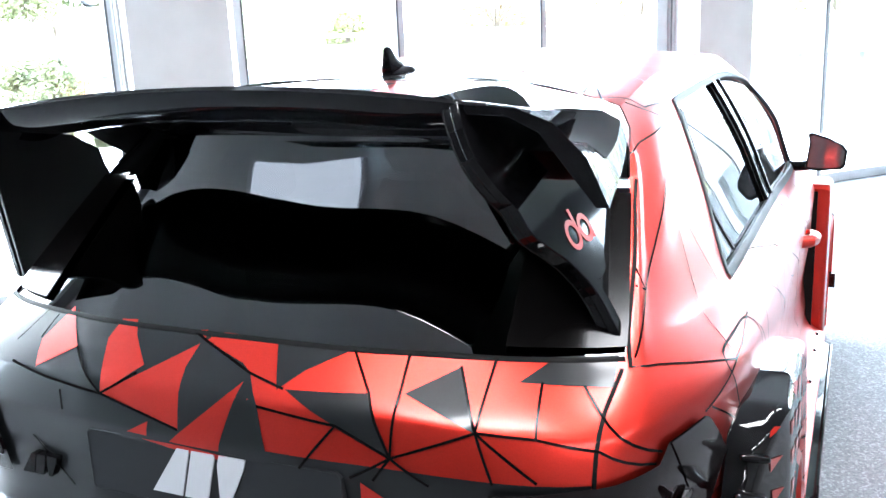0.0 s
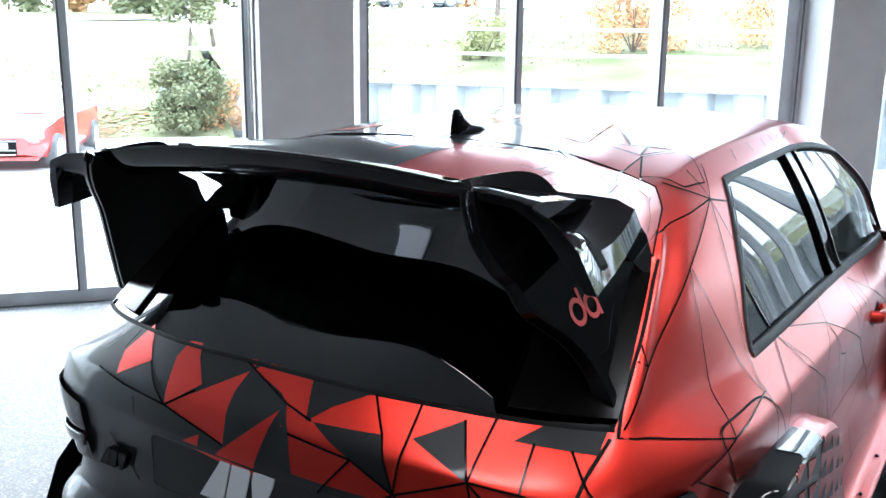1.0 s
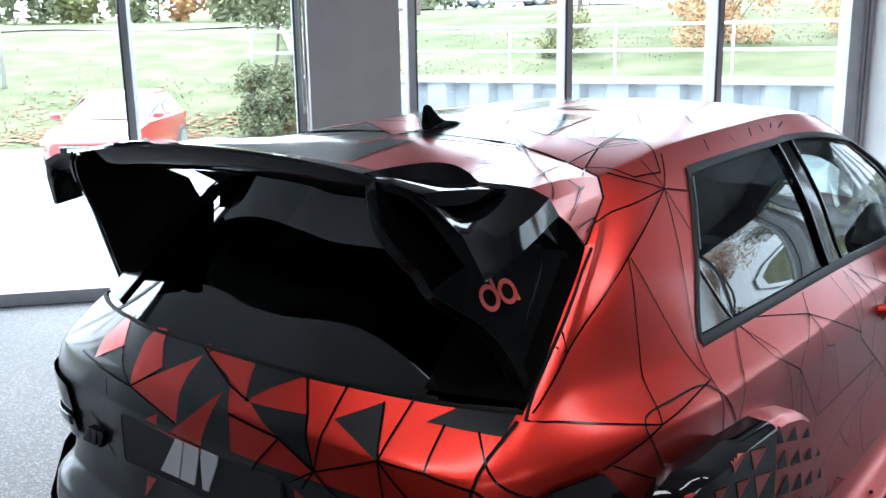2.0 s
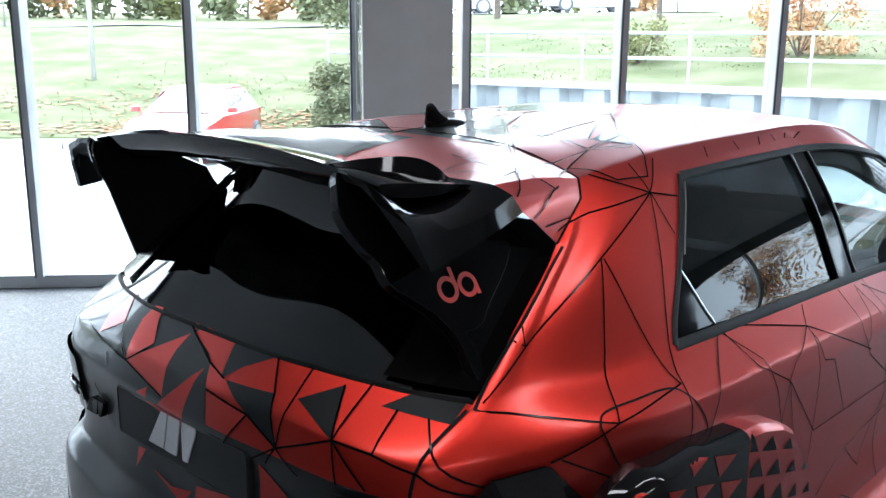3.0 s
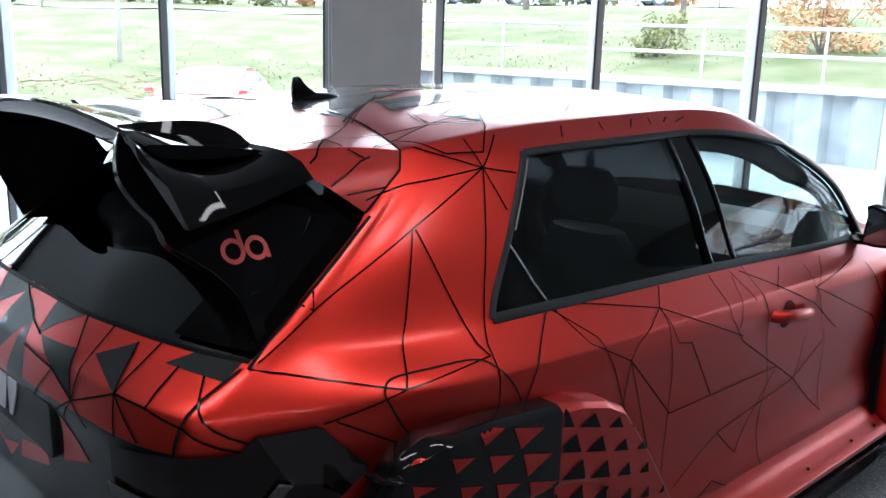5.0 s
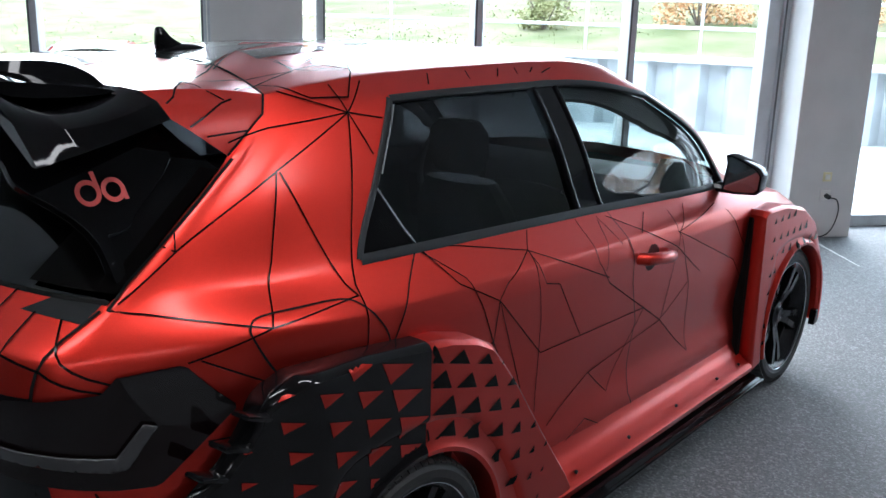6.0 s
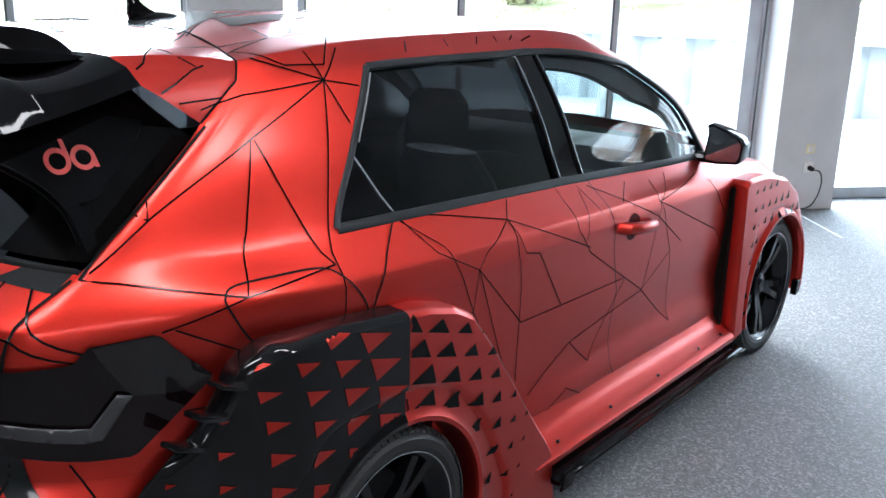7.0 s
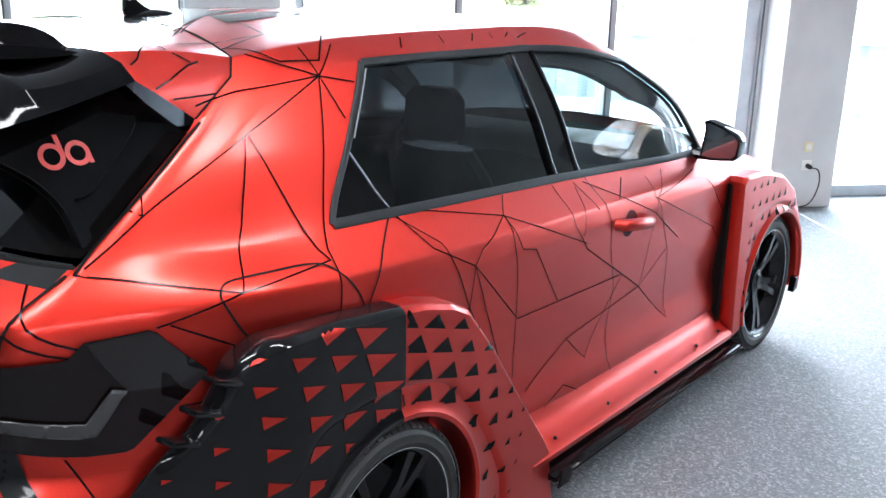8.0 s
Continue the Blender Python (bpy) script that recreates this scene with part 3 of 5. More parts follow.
def wheel(y, side):
    def lathe(profile, n=64):
        bm = bmesh.new()
        rings = [[bm.verts.new((r * math.cos(k * math.tau / n), r * math.sin(k * math.tau / n), z)) for k in range(n)] for r, z in profile]
        for a, b in zip(rings, rings[1:]):
            for k in range(n):
                bm.faces.new((a[k], a[(k + 1) % n], b[(k + 1) % n], b[k]))
        bmesh.ops.recalc_face_normals(bm, faces=bm.faces[:])
        return bm
    R = .315
    w = part("wheel", lathe([(.238, -.10), (.27, -.118), (R - .018, -.112), (R - .004, -.098), (R, -.07), (R, -.052), (R - .006, -.05), (R - .006, -.042), (R, -.04), (R, .04), (R - .006, .042), (R - .006, .05), (R, .052), (R, .07), (R - .004, .098), (R - .018, .112), (.285, .122), (.262, .121), (.258, .117), (.244, .112), (.238, .105)]), RUBBER, CAR, "black tyre on a five-spoke black rim")
    w.matrix_basis = pose(side * .80, y, .285, 0, 90 * side, 0) if y > 1 else pose(side * .835, .25, .252, 0, 90 * side, 0) @ Matrix.Diagonal((.895, .895, .92, 1))
    part("rim", lathe([(.236, -.10), (.20, -.05), (.20, .06), (.222, .092), (.24, .112), (.246, .114), (.246, .108)]), RIM, w)
    bm = bmesh.new()
    for k in range(5):
        for off in (-.16, .16):
            a = k * math.tau / 5 + off * .45
            b = k * math.tau / 5 + off
            p, q = Vector((.05 * math.cos(a), .05 * math.sin(a), 0)), Vector((.236 * math.cos(b), .236 * math.sin(b), 0))
            d = (q - p).normalized()
            n = Vector((-d.y, d.x, 0))
            slab([(0, -.020), (.09, -.013), ((q - p).length, -.016), ((q - p).length, .016), (.09, .013), (0, .020)],
                 lambda s, t, z, p=p, d=d, n=n: p + d * s + n * t + Vector((0, 0, z - .03 * (1 - s / .19) ** 2)), .07, .10, bm=bm)
    part("spoke", bm, RIM, w, "five twin spokes in black", smooth=False)
    bm = bmesh.new()
    for k in range(72):
        a0, a1 = (k + .1) * math.tau / 72, (k + .9) * math.tau / 72
        ring = []
        for r, z in ((.2985, .1165), (.305, .1165), (.3125, .107), (.3165, .088), (.308, .088)):
            ring.append([bm.verts.new((r * math.cos(a), r * math.sin(a), z)) for a in (a0, a1)])
        for p, q in zip(ring, ring[1:] + ring[:1]):
            bm.faces.new((p[0], p[1], q[1], q[0]))
        bm.faces.new([p[0] for p in ring][::-1])
        bm.faces.new([p[1] for p in ring])
    part("tread", bm, RUBBER, w, "tread blocks round the shoulder", smooth=False)
    part("rim_edge", tube([(.2465 * math.cos(a), .2465 * math.sin(a), .1165) for a in [math.tau * k / 64 for k in range(65)]], .0022, 6), CHROME, w, "thin bright rim edge")
    part("hub_cap", lathe([(.001, .092), (.03, .092), (.036, .086), (.06, .08), (.062, .05)], 24), RIM, w)
    part("brake_disc", lathe([(.04, 0), (.165, 0), (.165, -.02), (.04, -.02)], 48), TRIM, w)
    return w


for y, _ in WHEELS:
    for side in (1, -1):
        wheel(y, side)

# ---- wrap lines and triangles, laid on the skin ----
from mathutils.bvhtree import BVHTree
_v, _f = [], []
for _sd in (1, -1):
    _o = len(_v)
    _v += [Vector((mirrored(p.x, _sd, p.z), p.y, p.z)) for row in GRID for p in row]
    _f += [(_o + i * NJ + j, _o + i * NJ + j + 1, _o + (i + 1) * NJ + j + 1, _o + (i + 1) * NJ + j) for i in range(NI - 1) for j in range(NJ - 1) if not (j < 24 and i >= 75 or 16 <= j < 24 and i >= 72)]
    for _g in (TOP_GRID, CHEEK_GRID, CORNER_GRID):
        _o, _n = len(_v), len(_g[0])
        _v += [Vector((mirrored(p.x, _sd, p.z), p.y, p.z)) for row in _g for p in row]
        _f += [(_o + i * _n + j, _o + i * _n + j + 1, _o + (i + 1) * _n + j + 1, _o + (i + 1) * _n + j) for i in range(len(_g) - 1) for j in range(_n - 1)]
SKIN = BVHTree.FromPolygons(_v, _f)


def lay(kind, a, b):
    """Place and outward normal on the skin of a flat coordinate: side (y, z), left (y, z), back (x, z), roof (x, y)."""
    o, d = {"side": ((3, a, b), (-1, 0, 0)), "left": ((-3, a, b), (1, 0, 0)), "back": ((a, -4, b), (0, 1, 0)), "roof": ((a, b, 4), (0, 0, -1))}[kind]
    p, n, _, _ = SKIN.ray_cast(Vector(o), Vector(d))
    if p is None:
        return None
    if n.dot(Vector(d)) > 0:
        n = -n
    return p, n


def stripe(bm, kind, pts, width=.005, lift=.002, step=.02):
    """A thin band along a line of flat coordinates."""
    track = []
    for (a, b), (c, d) in zip(pts, pts[1:]):
        k = max(1, int(math.hypot(c - a, d - b) / step))
        track += [(a + (c - a) * i / k, b + (d - b) * i / k) for i in range(k)]
    track.append(pts[-1])
    got = [q for q in (lay(kind, *t) for t in track) if q]
    last = None
    for i, (p, n) in enumerate(got):
        t = got[min(i + 1, len(got) - 1)][0] - got[max(i - 1, 0)][0]
        if t.length < 1e-6:
            continue
        s = n.cross(t.normalized()) * width / 2
        cur = (bm.verts.new(p + s + n * lift), bm.verts.new(p - s + n * lift))
        if last:
            bm.faces.new((last[0], last[1], cur[1], cur[0]))
        last = cur


def stripes(name, mat, kind, lines, parent, width=.005, lift=.002, label=""):
    """One strip, a part of its own, for each line."""
    for pts in lines:
        bm = bmesh.new()
        stripe(bm, kind, pts, width, lift)
        if not len(bm.faces):
            bm.free()
            continue
        bmesh.ops.recalc_face_normals(bm, faces=bm.faces[:])
        part(name, bm, mat, parent, label)


def patch(name, mat, kind, outline, parent, lift=.0012, label="", cuts=5):
    """A flat-coordinate polygon, cut fine and laid on the skin."""
    bm = bmesh.new()
    bm.faces.new([bm.verts.new((a, b, 0)) for a, b in outline])
    bmesh.ops.triangulate(bm, faces=bm.faces[:])
    for _ in range(cuts):
        long = [e for e in bm.edges if e.calc_length() > .022]
        if not long:
            break
        bmesh.ops.subdivide_edges(bm, edges=long, cuts=1)
        bmesh.ops.triangulate(bm, faces=bm.faces[:])
    norms = []
    for v in bm.verts:
        got = lay(kind, v.co.x, v.co.y)
        if got:
            v.co = got[0] + got[1] * lift
    return part(name, bm, mat, parent, label)

C_LINES = [
    [(0.138, 1.388), (0.311, 1.334)],
    [(0.297, 1.398), (0.311, 1.334)],
    [(0.405, 1.402), (0.311, 1.334)],
    [(0.311, 1.334), (0.417, 1.315)],
    [(0.311, 1.334), (0.346, 1.236)],
    [(0.311, 1.334), (0.265, 1.218), (0.182, 1.032), (0.158, 0.976), (0.157, 0.931), (0.138, 0.795)],
    [(0.311, 1.334), (0.077, 1.314), (-0.039, 1.292)],
    [(0.311, 1.334), (0.055, 1.229), (-0.226, 1.1), (-0.365, 1.025)],
    [(0.049, 1.226), (-0.028, 1.052), (-0.054, 1.011), (-0.101, 0.943)],
    [(0.057, 1.225), (0.131, 0.981), (0.151, 0.955)],
    [(-0.228, 1.1), (-0.246, 1.111)],
    [(-0.228, 1.1), (-0.214, 1.133)],
    [(-0.384, 1.016), (-0.328, 1.004), (-0.101, 0.943), (0.152, 0.955)],
    [(-0.101, 0.943), (-0.26, 0.917), (-0.286, 0.913)],
    [(-0.261, 0.913), (-0.071, 0.807)],
    [(-0.253, 0.741), (-0.193, 0.735)],
]
DOOR_LINES = [
    [(0.407, 1.006), (0.482, 0.917), (0.631, 0.844)],
    [(0.493, 1.003), (0.579, 0.987), (0.805, 0.941)],
    [(0.805, 0.941), (0.848, 0.985)],
    [(0.805, 0.941), (1.204, 0.79)],
    [(0.805, 0.941), (0.67, 0.881), (0.631, 0.844), (0.623, 0.728), (0.63, 0.682)],
    [(0.805, 0.941), (0.848, 0.845), (0.915, 0.831), (1.074, 0.632)],
    [(0.81, 0.938), (0.813, 0.852), (0.841, 0.744), (0.871, 0.438)],
    [(0.631, 0.844), (0.862, 0.631), (1.479, 0.624)],
    [(0.631, 0.844), (0.795, 0.512)],
    [(0.623, 0.728), (0.564, 0.725)],
    [(0.623, 0.728), (0.721, 0.574)],
    [(0.404, 1.002), (0.515, 0.925), (0.623, 0.728)],
    [(1.101, 0.976), (1.133, 0.852), (1.209, 0.771), (1.625, 0.543), (1.875, 0.36)],
    [(1.625, 0.543), (1.167, 0.476), (0.937, 0.372)],
    [(1.479, 0.624), (1.289, 0.375)],
    [(1.167, 0.476), (1.289, 0.375)],
]
FRONT_LINES = [
    [(1.147, 0.327), (1.006, 0.275)],
    [(1.147, 0.327), (1.378, 0.206)],
    [(1.218, 0.969), (1.279, 0.882)],
    [(1.215, 0.958), (1.176, 0.816)],
    [(1.272, 0.963), (1.663, 0.807), (1.885, 0.674)],
    [(2.035, 0.903), (1.678, 0.858)],
    [(1.798, 0.933), (1.689, 0.862)],
    [(1.663, 0.927), (1.666, 0.86)],
    [(1.508, 0.943), (1.418, 0.893)],
    [(1.678, 0.858), (1.805, 0.647), (1.875, 0.36)],
    [(1.678, 0.858), (1.625, 0.543)],
    [(1.795, 0.649), (1.621, 0.544)],
    [(1.666, 0.86), (2.197, 0.659), (2.443, 0.439)],
    [(2.091, 0.877), (2.381, 0.624)],
]
DOOR_GAPS = [
    [(0.379, 1.003), (0.316, 0.948), (0.282, 0.913), (0.203, 0.795)],
    [(1.294, 0.975), (1.315, 0.912), (1.34, 0.85), (1.369, 0.737), (1.432, 0.588), (1.426, 0.326), (1.483, 0.232)],
]
FUEL = [
    [(-0.053, 0.802), (-0.11, 0.863), (-0.148, 0.929), (-0.147, 0.953), (-0.117, 0.966), (-0.025, 0.965), (0.097, 0.958), (0.15, 0.936), (0.201, 0.879), (0.219, 0.834), (0.22, 0.8)],
]
GAP_SIDE = [
    [(-0.036, 1.259), (-0.131, 1.192), (-0.211, 1.137), (-0.332, 1.055), (-0.385, 1.015)],
]
GAP_LOW = [
    [(0.7, 1.008), (0.701, 0.972), (0.702, 0.925), (0.702, 0.85)],
]
ROOF_LINES = [
    [(.339, .156), (.427, .067), (.581, -.107), (.640, -.170), (.655, -.196)],
    [(.581, -.107), (.420, -.057), (.325, -.030)],
    [(.581, -.107), (.617, -.066)],
    [(.581, -.107), (.608, -.199), (.612, -.225)],
    [(.581, -.107), (.510, .072), (.487, .277), (.527, .411)],
    [(.049, .47), (.403, .104)],
    [(.381, -.045), (.433, .053)],
    [(.420, -.057), (.404, -.114), (.412, -.16)],
    [(.433, -.162), (.505, -.134), (.581, -.107)],
    [(.487, .277), (.552, .099), (.600, .012)],
    [(.487, .277), (.372, .317)],
    [(.438, .501), (.552, .41), (.621, .334)],
    [(.544, .121), (.590, .175), (.612, .22), (.621, .334)],
    [(.323, .793), (.414, .645)],
    [(.432, .888), (.502, .784)],
]
CHEEK_LINES = [
    [(-.010, 1.380), (-.045, 1.374), (-.150, 1.336)],
    [(-.064, 1.396), (-.032, 1.379)],
    [(-.103, 1.312), (.024, 1.312)],
]
RAIL_LINES = [
    [(0.665, 1.410), (0.643, 1.384)],
    [(0.829, 1.412), (0.828, 1.391)],
    [(0.985, 1.414), (0.96, 1.393)],
    [(1.067, 1.414), (1.065, 1.397)],
    [(1.16, 1.413), (1.133, 1.4)],
    [(1.255, 1.41), (1.191, 1.396)],
]
TAIL_LINES = [
    [(0.29, 1.039), (0.337, 0.988), (0.39, 0.901)],
    [(0.383, 1.038), (0.388, 0.985), (0.39, 0.901)],
    [(0.39, 0.901), (0.523, 0.949)],
    [(0.39, 0.901), (0.319, 0.86)],
    [(0.39, 0.901), (0.455, 0.864)],
    [(0.39, 0.901), (0.359, 0.86)],
    [(0.292, 0.941), (0.227, 0.864)],
    [(0.142, 0.954), (0.292, 0.941)],
    [(0.471, 1.023), (0.523, 0.949), (0.557, 0.879)],
    [(0.521, 1.034), (0.523, 0.949), (0.623, 0.884)],
    [(0.523, 0.949), (0.615, 0.944), (0.706, 0.927)],
    [(0.601, 1.004), (0.615, 0.944)],
    [(0.664, 0.999), (0.781, 0.897)],
    [(0.706, 0.927), (0.775, 0.883)],
    [(0.292, 0.941), (0.39, 0.901)],
]
TAIL_LINES_LEFT = [
    [(-0.2, 0.935), (-0.125, 0.976)],
    [(-0.294, 0.997), (-0.2, 0.935)],
    [(-0.2, 0.935), (-0.017, 0.896)],
    [(-0.4, 1.03), (-0.411, 0.995)],
    [(-0.443, 1.031), (-0.481, 0.982)],
    [(-0.456, 0.955), (-0.349, 0.943), (-0.2, 0.935)],
    [(-0.305, 0.927), (-0.294, 0.893)],
    [(-0.042, 1.042), (0.11, 0.996), (0.184, 0.982)],
    [(-0.399, 0.82), (-0.302, 0.731)],
]
TAIL_RED = [
    [(-0.365, 1.048), (-0.338, 1.03), (-0.294, 0.997), (-0.384, 0.956), (-0.406, 0.993)],
    [(-0.213, 1.046), (-0.177, 1.048), (-0.162, 1.027), (-0.117, 0.988), (-0.2, 0.935), (-0.207, 0.971), (-0.225, 1.017)],
    [(-0.2, 0.935), (-0.016, 1.026), (-0.026, 0.993), (-0.017, 0.896)],
    [(-0.042, 1.042), (-0.013, 1.045), (-0.009, 1.033)],
    [(-0.004, 1.032), (0.025, 1.044), (0.14, 1.042), (0.165, 0.982), (0.087, 1.008)],
    [(0.102, 0.984), (-0.039, 0.871), (0.066, 0.869)],
    [(-0.134, 0.877), (-0.085, 0.901), (-0.089, 0.875)],
    [(-0.104, 0.867), (-0.002, 0.867), (0.112, 0.858), (0.106, 0.849), (-0.043, 0.858)],
]
TAIL_BLACK = [
    [(-0.007, 1.031), (0.087, 1.008), (0.11, 0.996), (0.102, 0.984), (-0.039, 0.871), (-0.017, 0.896), (-0.026, 0.993), (-0.016, 1.026)],
    [(0.102, 0.984), (0.11, 0.996), (0.142, 0.954), (0.173, 0.862), (0.066, 0.869)],
    [(0.14, 1.042), (0.282, 1.039), (0.213, 1.009), (0.171, 0.98)],
    [(0.187, 0.982), (0.336, 0.988), (0.387, 0.902)],
    [(0.395, 0.99), (0.471, 1.023), (0.521, 0.949)],
    [(0.566, 1.005), (0.611, 1.032), (0.702, 1.031), (0.706, 0.996)],
]
TAIL_LOW_RED = [
    [(0.336, 0.853), (0.446, 0.783), (0.328, 0.749)],
    [(-0.095, 0.69), (0.028, 0.649), (0.073, 0.693), (-0.016, 0.675)],
    [(0.091, 0.714), (0.239, 0.741), (0.255, 0.708), (0.085, 0.668)],
    [(-0.164, 0.726), (-0.128, 0.73), (-0.178, 0.67)],
]
GAP_LOW = [[(.712, 1.015), (.703, .972), (.702, .925), (.702, .85), (.69, .70), (.68, .55)]]
stripes("wrap_line", LINE, "side", C_LINES, CAR, .0038)
stripes("wrap_line", LINE, "side", DOOR_LINES + FRONT_LINES, CAR, .0031)
stripes("wrap_line", LINE, "roof", ROOF_LINES, ROOF, .004, .003)
stripes("wrap_line", LINE, "side", RAIL_LINES, ROOF, .004, .003)
stripes("wrap_line", LINE, "side", CHEEK_LINES, TAIL, .004, .003)
stripes("wrap_line", LINE, "side", [[(-.456, .683), (-.440, .645), (-.425, .60)]], BUMPER, .004, .003)
patch("triangle", GREY, "side", [(-.537, .705), (-.518, .705), (-.512, .66), (-.505, .60), (-.55, .60), (-.55, .63)], BUMPER, .003, "anthracite triangle of the wrap")
stripes("wrap_line", LINE, "back", TAIL_LINES + TAIL_LINES_LEFT, TAIL, .0046, .0028)
stripes("panel_gap", GAP, "side", DOOR_GAPS, CAR, .0045)
stripes("panel_gap", GAP, "side", [[(p[0], p[1]) for p in spline([(a, b, 0) for a, b in FUEL[0]], 5)]], CAR, .005)
stripes("panel_gap", GAP, "side", GAP_SIDE, CAR, .0072, .0024)
stripes("panel_gap", GAP, "back", GAP_LOW, CAR, .0072, .0024)
for sd in (1, -1):
    part("panel_gap", tube([(mirrored(p.x, sd, p.z), p.y, p.z - .0005) for p in [GRID[72][16], (GRID[72][16] + GRID[76][24]) / 2] + [GRID[i][24] for i in range(76, 97, 2)]], .0034, 6), GAP, CAR)
for q in TAIL_RED + TAIL_LOW_RED:
    patch("triangle", RED, "back", q, TAIL, .0018)
for q in TAIL_BLACK:
    patch("triangle", GREY, "back", q, TAIL, .0014)
for q in ([(0, .105), (.20, .108), (.365, .118), (.163, .347), (.031, .58), (0, .63)], [(.163, .372), (.331, .292), (.262, .648), (.115, .649)], [(.371, .56), (.424, .383), (.51, .439)], [(.02, .75), (.2, .8), (.1, .95)], [(0, -.10), (0, .07), (.10, .07), (.03, -.10)]):
    patch("triangle", GREY, "roof", q, ROOF, .0014)
for q in ([(-.40, .38), (-.236, .457), (-.012, .21), (-.012, .10)], [(-.054, -.01), (-.02, .09), (-.002, .06)], [(-.5, .3), (-.33, .2), (-.3, .35)], [(-.12, .60), (-.02, .75), (-.02, .5)], [(-.45, .75), (-.3, .62), (-.22, .85)]):
    patch("triangle", RED, "roof", q, ROOF, .0016)
stripes("wrap_line", LINE, "roof", [[(-.4, .38), (-.2, .5), (.04, .24), (-.02, .1)], [(-.5, .3), (-.1, .35)], [(-.3, .62), (-.12, .6), (-.02, .75), (.2, .8)], [(-.45, .75), (-.5, .3)], [(.2, .8), (.43, .5)], [(.39, .09), (.163, .347), (.031, .58)], [(.163, .36), (.336, .288), (.51, .439)], [(.33, .309), (.262, .65), (.419, .376)], [(.479, .291), (.384, .301)], [(.479, .291), (.515, .434)], [(.479, .291), (.433, .507)]], ROOF, .005, .003)

# ---- rear wing, roof spoiler and glass panel ----


MID = -.04                                     # middle of the wing


def wing_z(x):
    return 1.490 - .053 * abs((x - MID) / .645) ** 2.2


def across(sd, x):
    """x on the right side, or mirrored about the wing's middle."""
    return x if sd > 0 else 2 * MID - x


def yawed(p):
    """The wing stands a little askew: its left end lies further forward and lower."""
    s = min(1.1, max(0, (.6 - p[0]) / 1.28))
    return (p[0], p[1] + .073 * s, p[2] - .03 * s)


def loft(rows, closed=True, caps=True):
    bm = bmesh.new()
    vs = [[bm.verts.new(p) for p in r] for r in rows]
    n = len(vs[0])
    for a, b in zip(vs, vs[1:]):
        for k in range(n if closed else n - 1):
            bm.faces.new((a[k], a[(k + 1) % n], b[(k + 1) % n], b[k]))
    if caps and closed:
        bm.faces.new(vs[0][::-1])
        bm.faces.new(vs[-1])
    bmesh.ops.recalc_face_normals(bm, faces=bm.faces[:])
    return bm


SECTION = [(-.520, .000), (-.527, -.006), (-.524, -.016), (-.512, -.040), (-.490, -.056), (-.44, -.068), (-.37, -.072), (-.300, -.066), (-.285, -.056), (-.30, -.048), (-.39, -.024), (-.47, -.006)]
rows = []
for k in range(33):
    x = 2 * MID - .605 + 2 * (.605 - MID) * k / 32
    thin = 1 - .35 * max(0, (abs(x - MID) - .42) / .155)
    rows.append([yawed((x, y + .012 * ((x - MID) / .6) ** 2, wing_z(x) + z * thin)) for y, z in SECTION])
WING = part("rear_wing", loft(rows), GLOSS, CAR, "gloss black wing on two curved legs")

def leg_place(y, z, t=0.0):
    """A place on the outer face of a leg, t behind it."""
    return Vector((.628 - .47 * (z - 1.21) + .11 * (y + .33) - t, y, z - .4 * t))


CREST = spline([(.46, -.505, 1.462), (.475, -.43, 1.466), (.49, -.36, 1.465), (.502, -.31, 1.456), (.512, -.275, 1.438), (.519, -.254, 1.418)], 4)
DISH_IN = spline([(.50, -.510, 1.450), (.51, -.45, 1.412), (.515, -.38, 1.396), (.518, -.33, 1.398), (.52, -.285, 1.408), (.523, -.252, 1.416)], 4)
DISH_MID = spline([(.59, -.530, 1.444), (.58, -.46, 1.395), (.585, -.40, 1.378), (.585, -.34, 1.385), (.583, -.285, 1.402), (.58, -.250, 1.415)], 4)
END_TOP = spline([(.646, -.536, 1.424), (.647, -.48, 1.397), (.654, -.435, 1.381), (.655, -.37, 1.38), (.650, -.30, 1.392), (.640, -.242, 1.411)], 4)
END_LOW = spline([(.716, -.492, 1.297), (.710, -.45, 1.304), (.705, -.40, 1.313), (.697, -.34, 1.325), (.688, -.28, 1.338), (.672, -.196, 1.356)], 4)
part("roof_spoiler", sheet([[a.lerp(b, k / 6) + Vector((0, .02, -.012)) * math.sin(k / 6 * math.pi) - Vector((0, 0, .002)) for k in range(7)] for a, b in zip(TOP_REAR[:4], [GRID[74][j] + NORMAL[74][j] * .005 for j in (0, 4, 7, 10)])]), GLOSS, CAR, "gloss black underside of the roof spoiler")
